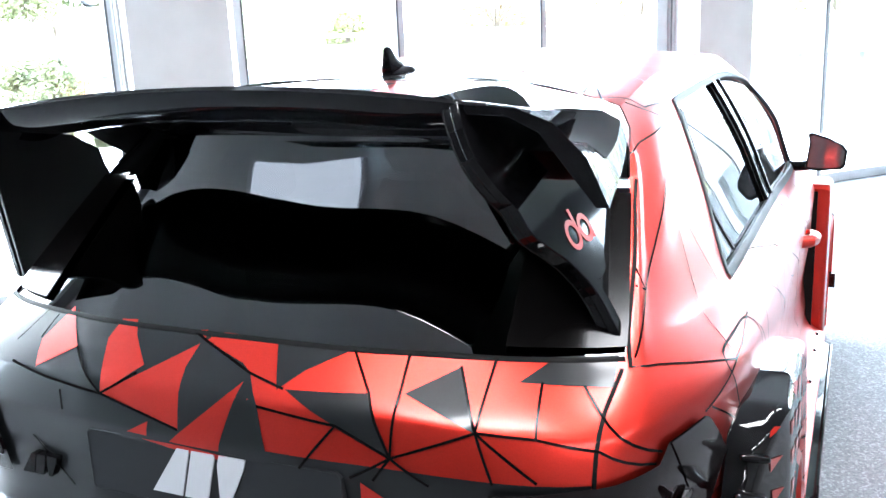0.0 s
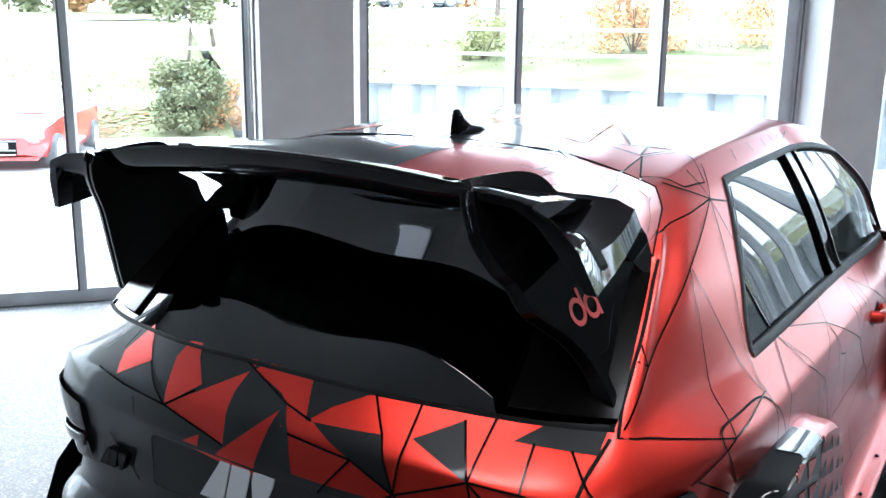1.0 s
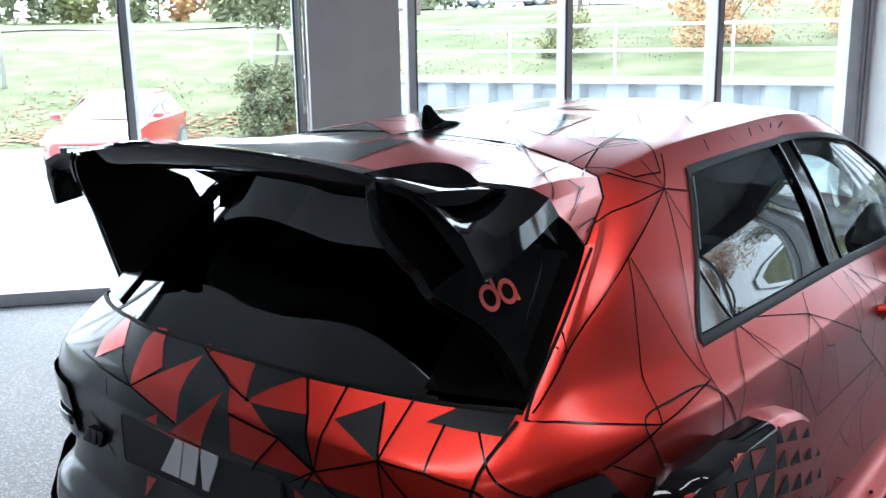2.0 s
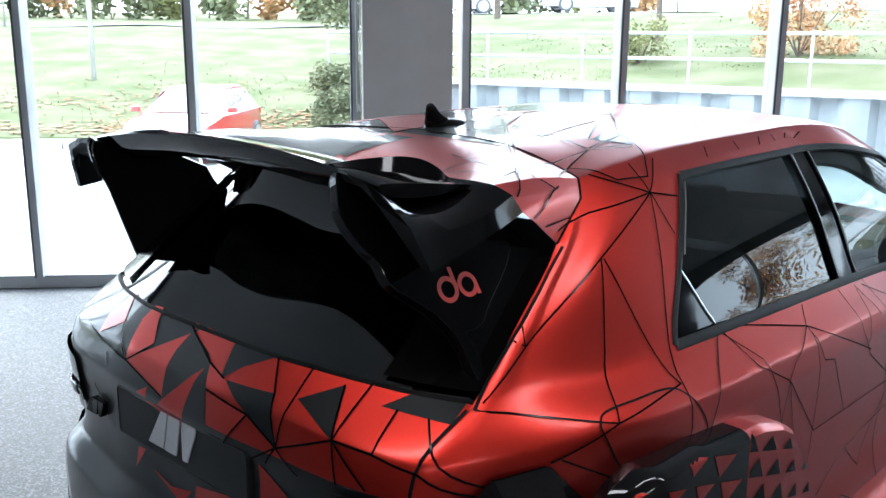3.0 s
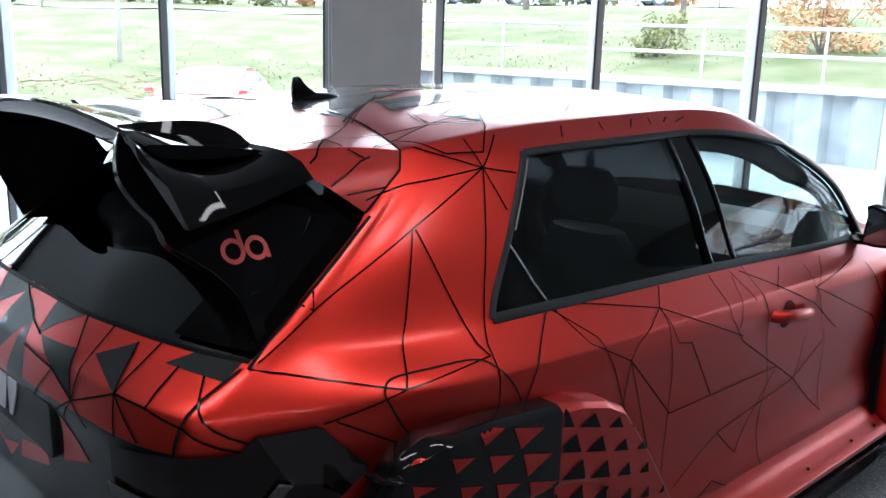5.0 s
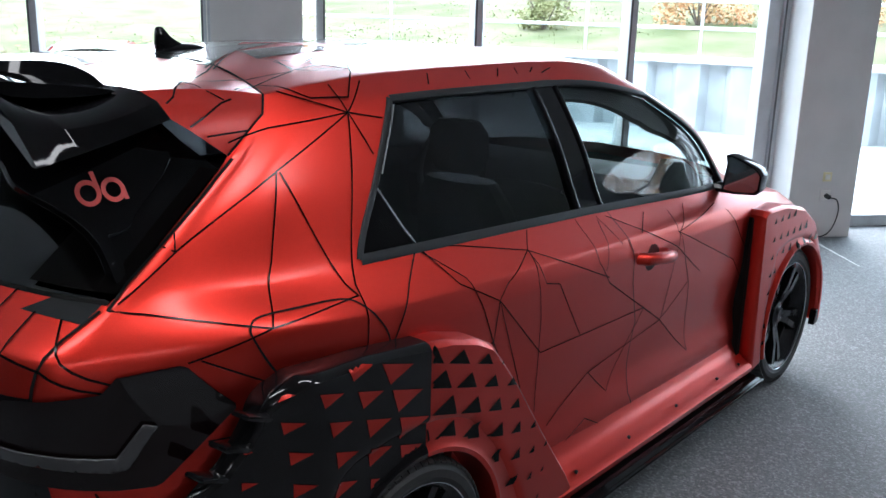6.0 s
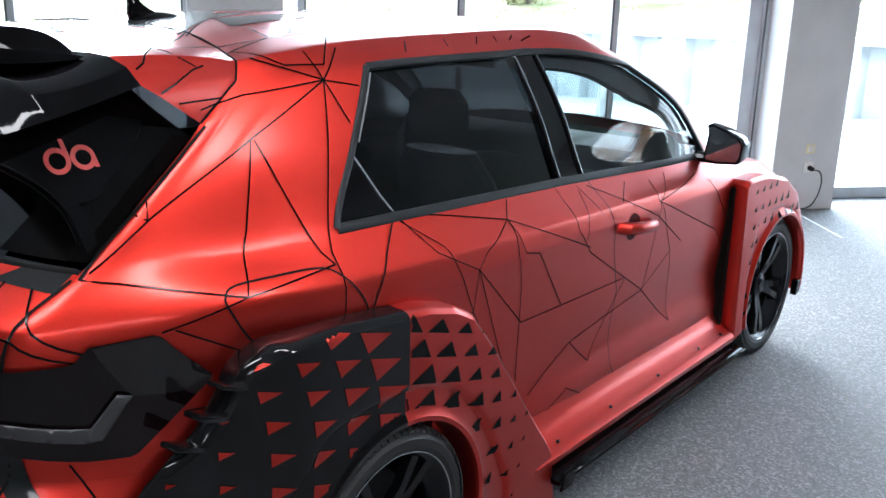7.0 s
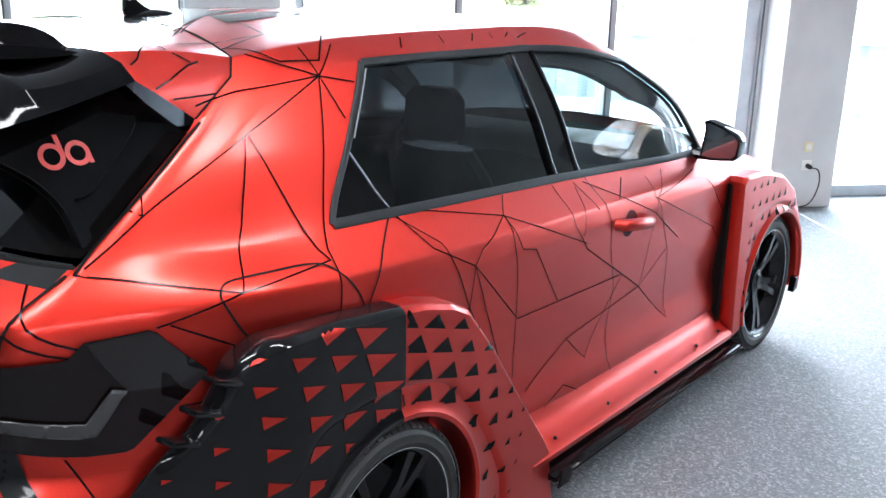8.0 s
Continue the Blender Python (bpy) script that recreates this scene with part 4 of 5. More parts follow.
for sd in (1, -1):
    # end plate, hollow on top, with a crest that runs from the wing to the spoiler
    rows = []
    for c, i, m, e, w in zip(CREST, DISH_IN, DISH_MID, END_TOP, END_LOW):
        d = Vector((.012, 0, .012))
        ring = [c - Vector((.014, 0, .002)), c, i, m, e, e.lerp(w, .45) + Vector((.012, 0, .006)), w, w - Vector((.020, 0, 0)), e - Vector((.020, 0, .014)), m - d, i - d * 1.2]
        rows.append([yawed((across(sd, p.x), p.y, p.z)) for p in ring])
    part("end_plate", loft(rows), GLOSS, WING, "gloss black hollowed end plate")
    rear = spline([(-.515, 1.455, 0), (-.527, 1.43, 0), (-.536, 1.375, 0), (-.515, 1.325, 0), (-.487, 1.288, 0), (-.475, 1.248, 0), (-.425, 1.207, 0), (-.390, 1.176, 0), (-.36, 1.127, 0), (-.350, 1.056, 0)], 4)
    if sd < 0:
        rear = spline([(-.541, 1.458, 0), (-.543, 1.43, 0), (-.520, 1.378, 0), (-.468, 1.305, 0), (-.408, 1.195, 0), (-.332, 1.056, 0)], 5)
    fore = spline([(-.324, 1.056, 0), (-.326, 1.10, 0), (-.336, 1.140, 0), (-.318, 1.143, 0), (-.290, 1.152, 0), (-.268, 1.175, 0), (-.166, 1.268, 0), (-.19, 1.335, 0), (-.26, 1.385, 0), (-.40, 1.415, 0)], 4)
    at_leg = lambda a, b, t, sd=sd: (lambda q: yawed((across(sd, q.x), q.y, q.z)))(leg_place(a, b, t))
    part("leg", slab([(p.x, p.y) for p in rear + fore], at_leg, 0, .015, .002), GLOSS, WING, smooth=False)
    # inner wall of the leg, down to the window's edge
    core = [(p.x + .004, p.y) for p in rear] + [(-.31, 1.015), (-.20, 1.10), (-.10, 1.16), (0, 1.20), (-.06, 1.245), (-.12, 1.303), (-.155, 1.345), (-.26, 1.39), (-.40, 1.42)]
    part("leg_core", slab(core, at_leg, .0155, .026), GLOSS, WING, smooth=False)
    # added matt sheet, in place of the dark reflection on the gloss inner face
    part("leg_dark_sheet", slab(core, at_leg, .0262, .029), GAP, WING, "matt black sheet added over the inner face", smooth=False)
    skin("glass_side_panel", LINE, CAR, lambda r, c, sd=sd: 1.52 <= c < 2 and 7.1 <= r < 8.8, (sd,), .006, "gloss black panel beside the rear window")

# red mark of plain rings and bars
mark = thing("decal_mark", "round red two-part mark on the black panel", "decal")
def ring_mark(cy, cz, r, stem):
    """A ring with a bar beside it, on the leg's face."""
    bm = bmesh.new()
    prev = None
    for k in range(41):
        an = math.tau * k / 40
        cur = [bm.verts.new(leg_place(cy + (r + w) * math.cos(an) * 1.05, cz + (r + w) * math.sin(an), -.0015)) for w in (-.0045, .0045)]
        if prev:
            bm.faces.new((prev[0], prev[1], cur[1], cur[0]))
        prev = cur
    bm.faces.new([bm.verts.new(leg_place(y + w, z, -.0018)) for (y, z), w in ((stem[0], -.0045), (stem[0], .0045), (stem[1], .0045), (stem[1], -.0045))])
    bmesh.ops.recalc_face_normals(bm, faces=bm.faces[:])
    return bm
part("ring", ring_mark(-.352, 1.221, .0195, ((-.331, 1.222), (-.336, 1.259))), REDLETTER, mark)
part("ring", ring_mark(-.302, 1.223, .0185, ((-.280, 1.203), (-.283, 1.226))), REDLETTER, mark)

# ---- wide arches ----
def ray_to(outline, c, ang):
    """Where a ray from c at this angle leaves the outline."""
    d = Vector((math.cos(ang), math.sin(ang)))
    best = None
    for (a, b), (e, f) in zip(outline, outline[1:]):
        p, q = Vector((a, b)) - Vector(c), Vector((e, f)) - Vector(c)
        s = q - p
        den = d.x * s.y - d.y * s.x
        if abs(den) < 1e-9:
            continue
        t = (p.x * s.y - p.y * s.x) / den
        u = (p.x * d.y - p.y * d.x) / den
        if t > 0 and -1e-6 <= u <= 1 + 1e-6 and (best is None or t > best):
            best = t
    return None if best is None else Vector(c) + d * best


def turned_in(y, z):
    """How far the tail of the rear arch turns in towards the body, behind a rounded crease."""
    d = -.045 - .25 * max(0, z - .74) - y
    return .33 * (d + math.sqrt(d * d + .0002)) / 2


def flare(name, centre, outline, a0, a1, face, lip, side, mat, n=90, foot=.85, R=.335, turn=None):
    """A flat-faced arch: from the skin out to the face, in to a rolled lip round the wheel."""
    rows = []
    for k in range(n + 1):
        ang = a0 + (a1 - a0) * k / n
        o = ray_to(outline, centre, ang)
        if o is None:
            continue
        c = Vector(centre)
        d = (o - c).normalized()
        g = (o - c).length

        def at(r, x):
            q = c + d * r
            if turn and x > foot:
                x = max(foot + .004, x - turn(q.x, q.y))
            return (side * x, q.x, q.y)
        mid = R + (g - R) * .38
        top = [at(g - .014 + (mid - g + .014) * i / 12, face + .006 * i / 12) for i in range(13)]
        rows.append([at(g + .004, foot), at(g + .002, face - .022), at(g - .004, face - .008)] + top + [
                     at(mid - .012, face + .004), at(mid - .024, face - .006), at(R + .03, face - .004), at(R + .012, face + lip), at(R, face + lip - .002), at(R - .004, face + lip - .012), at(R - .002, face - .16)])
    bm = loft(rows, closed=False)
    if side < 0:
        bmesh.ops.reverse_faces(bm, faces=bm.faces[:])
    ob = part(name, bm, mat, CAR)
    return ob


REAR_OUT = [(.99, .02), (.96, .20), (.925, .255), (.80, .42), (.66, .615), (.585, .705), (.535, .762), (.47, .795), (.36, .824), (.10, .850), (-.09, .854), (-.143, .83), (-.168, .806), (-.186, .766), (-.241, .698), (-.312, .653), (-.353, .628), (-.43, .56), (-.49, .42), (-.50, .02)]
FRONT_OUT = [(3.14, .02), (3.14, .35), (3.07, .56), (2.95, .71), (2.79, .79), (2.55, .835), (2.34, .838), (2.325, .825), (2.345, .30), (2.36, .12), (2.36, .02)]
FLARES = {}
for sd in (1, -1):
    FLARES["rear", sd] = flare("rear_arch", (.265, .238), REAR_OUT, radians(-20), radians(88), .952, .006, sd, RED if sd > 0 else GREY, R=.312)
    FLARES["back", sd] = flare("rear_arch", (.265, .238), REAR_OUT, radians(88), radians(200), .952, .006, sd, ARCHGLOSS, R=.312, turn=turned_in)
    FLARES["front", sd] = flare("front_arch", WHEELS[1], FRONT_OUT, radians(-15), radians(197), .945, .012, sd, RED if sd > 0 else GREY)
    FLARES["rear", sd]["label"] = "riveted wide arch with a triangle pattern" if sd > 0 else "riveted wide arch in anthracite"


def keep_largest(bm):
    """Leaves the largest connected piece of a cut triangle."""
    left, best = set(bm.faces), []
    while left:
        stack = [left.pop()]
        piece = []
        while stack:
            f = stack.pop()
            piece.append(f)
            for e in f.edges:
                for g in e.link_faces:
                    if g in left:
                        left.remove(g)
                        stack.append(g)
        if len(piece) > len(best):
            best = piece
    gone = set(bm.faces) - set(best)
    bmesh.ops.delete(bm, geom=list(gone), context="FACES")
    bmesh.ops.delete(bm, geom=[v for v in bm.verts if not v.link_faces], context="VERTS")


def bvh_of(ob):
    me = ob.data
    return BVHTree.FromPolygons([v.co.copy() for v in me.vertices], [tuple(p.vertices) for p in me.polygons])


def flat_patch(bm, tree, outline, lift, cuts=5, whole=True):
    """A polygon in (y, z), laid from the right on an arch."""
    b2 = bmesh.new()
    b2.faces.new([b2.verts.new((a, b, 0)) for a, b in outline])
    bmesh.ops.triangulate(b2, faces=b2.faces[:])
    for _ in range(cuts):
        long = [e for e in b2.edges if e.calc_length() > .011]
        if not long:
            break
        bmesh.ops.subdivide_edges(b2, edges=long, cuts=1)
        bmesh.ops.triangulate(b2, faces=b2.faces[:])
    index = {}
    for v in b2.verts:
        p, n, _, _ = tree.ray_cast(Vector((3, v.co.x, v.co.y)), Vector((-1, 0, 0)))
        if p is None or p.x < .86 or abs(n.x) < .6 or math.hypot(p.y - .265, p.z - .238) < .345:
            if whole:
                b2.free()
                return
            continue
        if n.x < 0:
            n = -n
        index[v.index] = bm.verts.new(p + n * lift)
    for f in b2.faces:
        q = [index.get(v.index) for v in f.verts]
        if None not in q:
            bm.faces.new(q)
    b2.free()


def node(i, j):
    """Knots of the triangle pattern on the rear arch, as (y, z)."""
    y = -.3999 + .0961 * i + .0363 * j + .00252 * i * i + .00048 * i * j - .00413 * j * j - .0002 * i ** 3 - .00013 * i * i * j
    z = .9275 - .0068 * i - .0526 * j - .0033 * i * i - .00504 * i * j - .00175 * j * j + .00016 * i ** 3 + .00039 * i * i * j
    return Vector((y, z))


RED_SHARE = {-1: .12, 0: .2, 1: .31, 2: .5, 3: .61, 4: .73, 5: .96}      # how much of its cell a triangle fills, column by column
BLACK_SHARE = {6: .97, 7: .94, 8: .83, 9: .67, 10: .55, 11: .38, 12: .28, 13: .2}
TREES = {k: bvh_of(FLARES[k, 1]) for k in ("rear", "back")}
for i in range(-1, 14):
    for j in range(-1, 9):
        p = node(i, j)
        if i in RED_SHARE:
            w = RED_SHARE[i]
            tri = [p, p.lerp(node(i + 1, j), w), p.lerp(node(i, j + 1), w * .82)]
            mat, on = RED, "back"
        else:
            w = BLACK_SHARE[i] - .02 * max(0, j - 3)
            tri = [p, p.lerp(node(i - 1, j), w), p.lerp(node(i, j - 1), w * .8)]
            mat, on = LINE, "rear"
        bm = bmesh.new()
        flat_patch(bm, TREES[on], [tuple(q) for q in tri], .0018, whole=False)
        keep_largest(bm)
        if len(bm.faces) > 2:
            bmesh.ops.recalc_face_normals(bm, faces=bm.faces[:])
            part("triangle", bm, mat, FLARES[on, 1])
        else:
            bm.free()
tree = bvh_of(FLARES["front", 1])
for col in range(0, 9):
    for row in range(0, 8):
        y0, z0 = 2.37 + col * .075, .25 + row * .075
        b = .35 + .04 * col
        bm = bmesh.new()
        flat_patch(bm, tree, [(y0 + .07, z0), (y0 + .07 * (1 - b), z0), (y0 + .07, z0 + .07 * b)], .0016, 2)
        if len(bm.faces):
            bmesh.ops.recalc_face_normals(bm, faces=bm.faces[:])
            part("triangle", bm, LINE, FLARES["front", 1])
        else:
            bm.free()

# side skirts: painted ledge and a black blade beneath
for sd in (1, -1):
    def run(profile, y0, y1, n=24):
        rows = []
        for k in range(n + 1):
            y = y0 + (y1 - y0) * k / n
            rows.append([(sd * x, y, z) for x, z in profile])
        return loft(rows)
    part("side_ledge", run([(.84, .300), (.868, .290), (.878, .262), (.892, .236), (.912, .214), (.936, .200), (.950, .194), (.957, .184), (.955, .165), (.94, .150), (.84, .145)], .86, 2.335), RED if sd > 0 else GREY, CAR)
    sk = part("side_skirt", run([(.84, .138), (.945, .128), (.975, .117), (.982, .121), (.988, .119), (.990, .112), (.982, .104), (.84, .098)], .95, 2.40), GLOSS, CAR, "gloss black skirt blade", smooth=False)
    part("end_plate", slab([(.955, .085), (1.01, .085), (1.03, .105), (1.02, .14), (.97, .14)], lambda a, b, t, sd=sd: (sd * t, a, b), .982, .992, .003), GLOSS, sk, smooth=False)
    # canards before and behind the wheels
    for y, z in ((-.195, .797), (-.250, .751), (-.305, .709)):
        part("fin", box(-.035, .016, -.037, .037, -.006, .006, pose(sd * .912, y, z, -23, 0, 6 * sd), .0056), ARCHGLOSS, CAR, "small gloss black fin beside the arch")
    part("canard", slab([(3.02, .20), (3.07, .21), (3.06, .27), (3.03, .27)], lambda a, b, t, sd=sd: (sd * t, a, b), .945, .975, .003), GLOSS, CAR, smooth=False)

for sd in (1, -1):
    # open vent behind the front arch, and screws along the ledge
    part("vent", slab([(2.300, .20), (2.328, .20), (2.332, .80), (2.304, .815)], lambda a, b, t, sd=sd: (sd * t, a, b), .84, .898), GAP, FLARES["front", sd], "dark vent slot behind the arch", smooth=False)
    for y in (1.02, 1.35, 1.70, 2.05, 2.26):
        part("screw", tube([(sd * .925, y, .204), (sd * .929, y, .212)], .006, 8), GAP, CAR)

# ---- lamps, mirrors, handles, trim and badges of the show car ----
def corner_lay(a, b, sd):
    d = Vector((-.70711, .70711, 0))
    o = Vector((.70711 * a, .70711 * a, b)) - d * 3
    p, n, _, _ = SKIN.ray_cast(o, d)
    if n.dot(d) > 0:
        n = -n
    return Vector((mirrored(p.x, sd, p.z), p.y, p.z)), Vector((n.x * sd, n.y, n.z))


def corner_patch(name, mat, outline, parent, sd, lift, thick=0.0, label=""):
    bm = bmesh.new()
    bm.faces.new([bm.verts.new((a, b, 0)) for a, b in outline])
    bmesh.ops.triangulate(bm, faces=bm.faces[:])
    for _ in range(5):
        long = [e for e in bm.edges if e.calc_length() > .015]
        if not long:
            break
        bmesh.ops.subdivide_edges(bm, edges=long, cuts=1)
        bmesh.ops.triangulate(bm, faces=bm.faces[:])
    for v in bm.verts:
        p, n = corner_lay(v.co.x, v.co.y, sd)
        v.co = p + n * lift
    if sd < 0:
        bmesh.ops.reverse_faces(bm, faces=bm.faces[:])
    ob = part(name, bm, mat, parent, label)
    if thick:
        m = ob.modifiers.new("solidify", "SOLIDIFY")
        m.thickness, m.offset = thick, -1
    return ob


for sd in (1, -1):
    lampo = corner_patch("tail_lamp", LIGHTGLASS, [(-.02, .865), (.10, .878), (.236, .884), (.262, .910), (.365, .914), (.379, .908), (.458, .812), (.459, .800), (.330, .684), (.317, .680), (.249, .686), (.125, .708), (-.02, .728)], CAR, sd, .010, 0, "smoked tail lamp with a faceted bar")
    corner_patch("light_bar", LAMPEDGE, [(-.02, .790), (.133, .777), (.253, .754), (.299, .814), (.323, .806), (.270, .726), (.247, .726), (.130, .752), (-.02, .766)], lampo, sd, .0155, .005, "grey light bar")
    corner_patch("facet", LAMPBAR, [(.265, .909), (.365, .912), (.379, .906), (.456, .812), (.40, .79), (.323, .803)], lampo, sd, .0125, 0, "grey upper facet")
    # door handle over a flat disc coloured dark for the bowl's shade
    q, n = lay("side", 1.48, .805)
    h = part("door_handle", tube([(sd * (q.x + a), 1.385 + b, z) for a, b, z in ((-.01, .0, .815), (.022, .02, .814), (.032, .06, .811), (.032, .15, .800), (.020, .20, .793), (-.01, .215, .791))], .021, 12), RED if sd > 0 else GREY, CAR)
    outl = [(1.478 + .046 * math.cos(math.tau * k / 28), .803 + .046 * math.sin(math.tau * k / 28)) for k in range(28)]
    if sd > 0:
        patch("handle_shade", BOWLSHADE, "side", outl, h, .0012, "flat dark red disc, shade of the handle recess put into colour")
    # mirror
    face = [(.852, .944), (.865, 1.052), (.858, 1.082), (.872, 1.088), (.93, 1.070), (.985, 1.042), (1.003, 1.018), (.998, .962), (.985, .946), (.90, .938)]
    rows = []
    for y, s in ((2.078, .93), (2.072, .985), (2.08, 1.0), (2.11, .99), (2.15, .93), (2.18, .80), (2.195, .55)):
        rows.append([(sd * (.925 + (x - .925) * s), y, 1.01 + (z - 1.01) * s) for x, z in face])
    mir = part("mirror", loft(rows), GLOSS, CAR, "gloss black door mirror")
    part("mirror_glass", slab([(.925 + (x - .925) * .88, 1.01 + (z - 1.01) * .86) for x, z in face], lambda a, b, t, sd=sd: (sd * a, t, b), 2.0755, 2.0775), CARGLASS, mir, smooth=False)
    rows = []
    path = [(9 * SUB, j) for j in range(6 * SUB + 4, 8 * SUB + 1)] + [(i, 8 * SUB) for i in range(9 * SUB - 1, 7 * SUB + 3, -1)]
    mid = Vector((.74, 1.72, 1.10))
    for i, j in path:
        p, n = GRID[i][j], NORMAL[i][j]
        d = (mid - p).normalized()
        rows.append([(mirrored(q.x, sd, q.z), q.y, q.z) for q in (p - n * .02, p + d * .075 - n * .035, p + d * .08 - n * .05, p - n * .06)])
    part("inner_trim", loft(rows), INTERIOR, CAR, "dark lining round the side window")
    part("arm", tube([(sd * .79, 2.14, .945), (sd * .84, 2.145, .945), (sd * .90, 2.15, .955)], .02, 8), GLOSS, mir)


def band(name, path, width, lift, mat, parent, sd, inset=0.0, label=""):
    """A strip along grid steps (row step, station step) of the skin."""
    bm = bmesh.new()
    last = None
    for k, (i, j) in enumerate(path):
        p, n = GRID[i][j], NORMAL[i][j]
        a, b = path[max(k - 1, 0)], path[min(k + 1, len(path) - 1)]
        t = (GRID[b[0]][b[1]] - GRID[a[0]][a[1]]).normalized()
        s = n.cross(t)
        prof = [(-width / 2, -.010), (-width / 2, lift * .6), (-width / 2 + .003, lift), (width / 2 - .003, lift), (width / 2, lift * .6), (width / 2, -.010)]
        cur = []
        for u, h in prof:
            q = p + s * (u + inset) + n * h
            cur.append(bm.verts.new((mirrored(q.x, sd, q.z), q.y, q.z)))
        if last:
            for a_, b_, c_, d_ in zip(last, last[1:], cur, cur[1:]):
                bm.faces.new((a_, b_, d_, c_))
        last = cur
    bmesh.ops.recalc_face_normals(bm, faces=bm.faces[:])
    return part(name, bm, mat, parent, label)


for sd in (1, -1):
    S = SUB
    band("window_trim", [(7 * S, j) for j in range(5 * S, 8 * S + 1)], .025, .004, TRIM, CAR, sd, label="dark grey window trim")
    band("window_trim", [(9 * S, j) for j in range(5 * S, 8 * S + 1)] + [(i, 8 * S) for i in range(9 * S - 1, 7 * S - 1, -1)], .020, .004, TRIM, CAR, sd)
    band("window_trim", [(i, 5 * S) for i in range(7 * S, 9 * S + 1)], .018, .004, TRIM, CAR, sd)
    band("pillar_edge", [(i, 6 * S) for i in range(7 * S, 9 * S + 1)], .016, .002, GLOSS, CAR, sd)
    band("pillar_edge", [(i, 7 * S) for i in range(7 * S, 9 * S + 1)], .016, .002, GLOSS, CAR, sd)
    # fixed quarter light at the rear corner of the rear door's window
    if sd > 0:
        bar = [lay("side", a, b) for a, b in ((.402, 1.026), (.375, 1.07), (.345, 1.13), (.312, 1.195))]
        part("window_bar", tube([q - n * .006 for q, n in bar], .0028, 6), CHROME, CAR, "thin bright bar")
        part("glass_edge", tube([GRID[i][5 * S] + NORMAL[i][5 * S] * .0055 + Vector((0, .014, 0)) for i in range(7 * S + 8, 9 * S)], .0022, 6), ALUDARK, CAR, "thin grey glass edge")
        patch("quarter_light", GLOSS, "side", [(.222, 1.032), (.398, 1.028), (.343, 1.13), (.310, 1.195)], CAR, -.008, "gloss black corner panel")
band("glass_edge", [(7 * SUB, j) for j in range(2 * SUB, -1, -1)], .010, .003, GAP, CAR, 1)
band("glass_edge", [(7 * SUB, j) for j in range(2 * SUB, -1, -1)], .010, .003, GAP, CAR, -1)

# plate panel with a slanted silver mark, small black mark beside it
PX, PZ = .035, .806                            # middle of the plate panel
plate = part("plate_panel", slab([(PX + a, PZ + b) for a, b in ((-.262, -.062), (.262, -.062), (.272, -.052), (.272, .052), (.262, .062), (-.262, .062), (-.272, .052), (-.272, -.052))], lambda a, b, t: (a, t, b), -.607, -.580, .003), PLATE, CAR, "plain anthracite plate panel", smooth=False)
part("plate_rim", tube([(PX + x, -.6075, PZ + z) for x, z in ((-.262, -.060), (.262, -.060), (.270, -.052), (.270, .052), (.262, .060), (-.262, .060), (-.270, .052), (-.270, -.052), (-.262, -.060))], .0012, 6), TRIM, plate)


def slant(parts, x0, z0, k, y0, y1, mat, parent):
    for q in parts:
        part("mark_block", slab([(x0 + k * (a + .28 * b), z0 + k * b) for a, b in q], lambda a, b, t: (a, t, b), y0, y1), mat, parent, smooth=False)


# a plain three-block mark
MARK = [[(0, 0), (.70, 0), (.70, .98), (.42, .98)], [(.76, 0), (1.26, 0), (1.29, .06), (1.29, .92), (1.26, .98), (.76, .98)],
        [(1.58, 0), (1.78, 0), (1.96, .76), (1.96, .98), (1.38, .98), (1.38, .76)]]
slant(MARK, -.090, .768, .094, -.6105, -.6072, SILVER, plate)
slant(MARK, -.425, .745, .043, -.604, -.575, GLOSS, TAIL)

# roof aerial
rows = []
for k in range(15):
    f = k / 14
    y, w = .20 + .175 * f, .036 * math.sin(math.pi * min(1, .12 + f * .88)) ** .6
    base = 1.433 + .02 * f
    rows.append([(w * math.cos(a), y, base + .026 * math.sin(math.pi * (.15 + .8 * f)) * max(0, math.sin(a)) ** .8 if math.sin(a) > 0 else base) for a in [math.pi * q / 8 for q in range(9)]])
aer = part("roof_aerial", loft(rows, closed=False), GLOSS, CAR, "gloss black shark-fin aerial")
fin = [(p.x, p.y) for p in spline([(.215, 1.458, 0), (.214, 1.488, 0), (.216, 1.510, 0), (.234, 1.512, 0), (.256, 1.488, 0), (.285, 1.470, 0), (.32, 1.460, 0)], 4)]
part("fin", slab(fin + [(.30, 1.450), (.22, 1.450)], lambda a, b, t: (t * (1 - .6 * max(0, (b - 1.445) / .06)), a, b), -.016, .016, .003), GLOSS, aer)

# inside: wrapped front seats, dashboard and steering wheel
def seat(x):
    rows = []
    for z, y, hw, d in ((.50, 1.25, .21, .10), (.62, 1.23, .235, .10), (.80, 1.18, .235, .09), (.95, 1.13, .20, .08), (1.04, 1.11, .14, .07)):
        rows.append([(x + hw * math.cos(a), y + d * math.sin(a), z) for a in [math.tau * q / 16 for q in range(16)]])
    st = part("seat", loft(rows), PLASTIC, CAR, "front seat under clear wrap")
    rows = [[(x + hw * math.cos(a), 1.09 + .045 * math.sin(a), z) for a in [math.tau * q / 14 for q in range(14)]] for z, hw in ((1.07, .09), (1.12, .125), (1.20, .12), (1.235, .08))]
    part("headrest", loft(rows), PLASTIC, st)
    part("cushion", box(x - .24, x + .24, 1.25, 1.75, .42, .56, bevel=.05), PLASTIC, st)


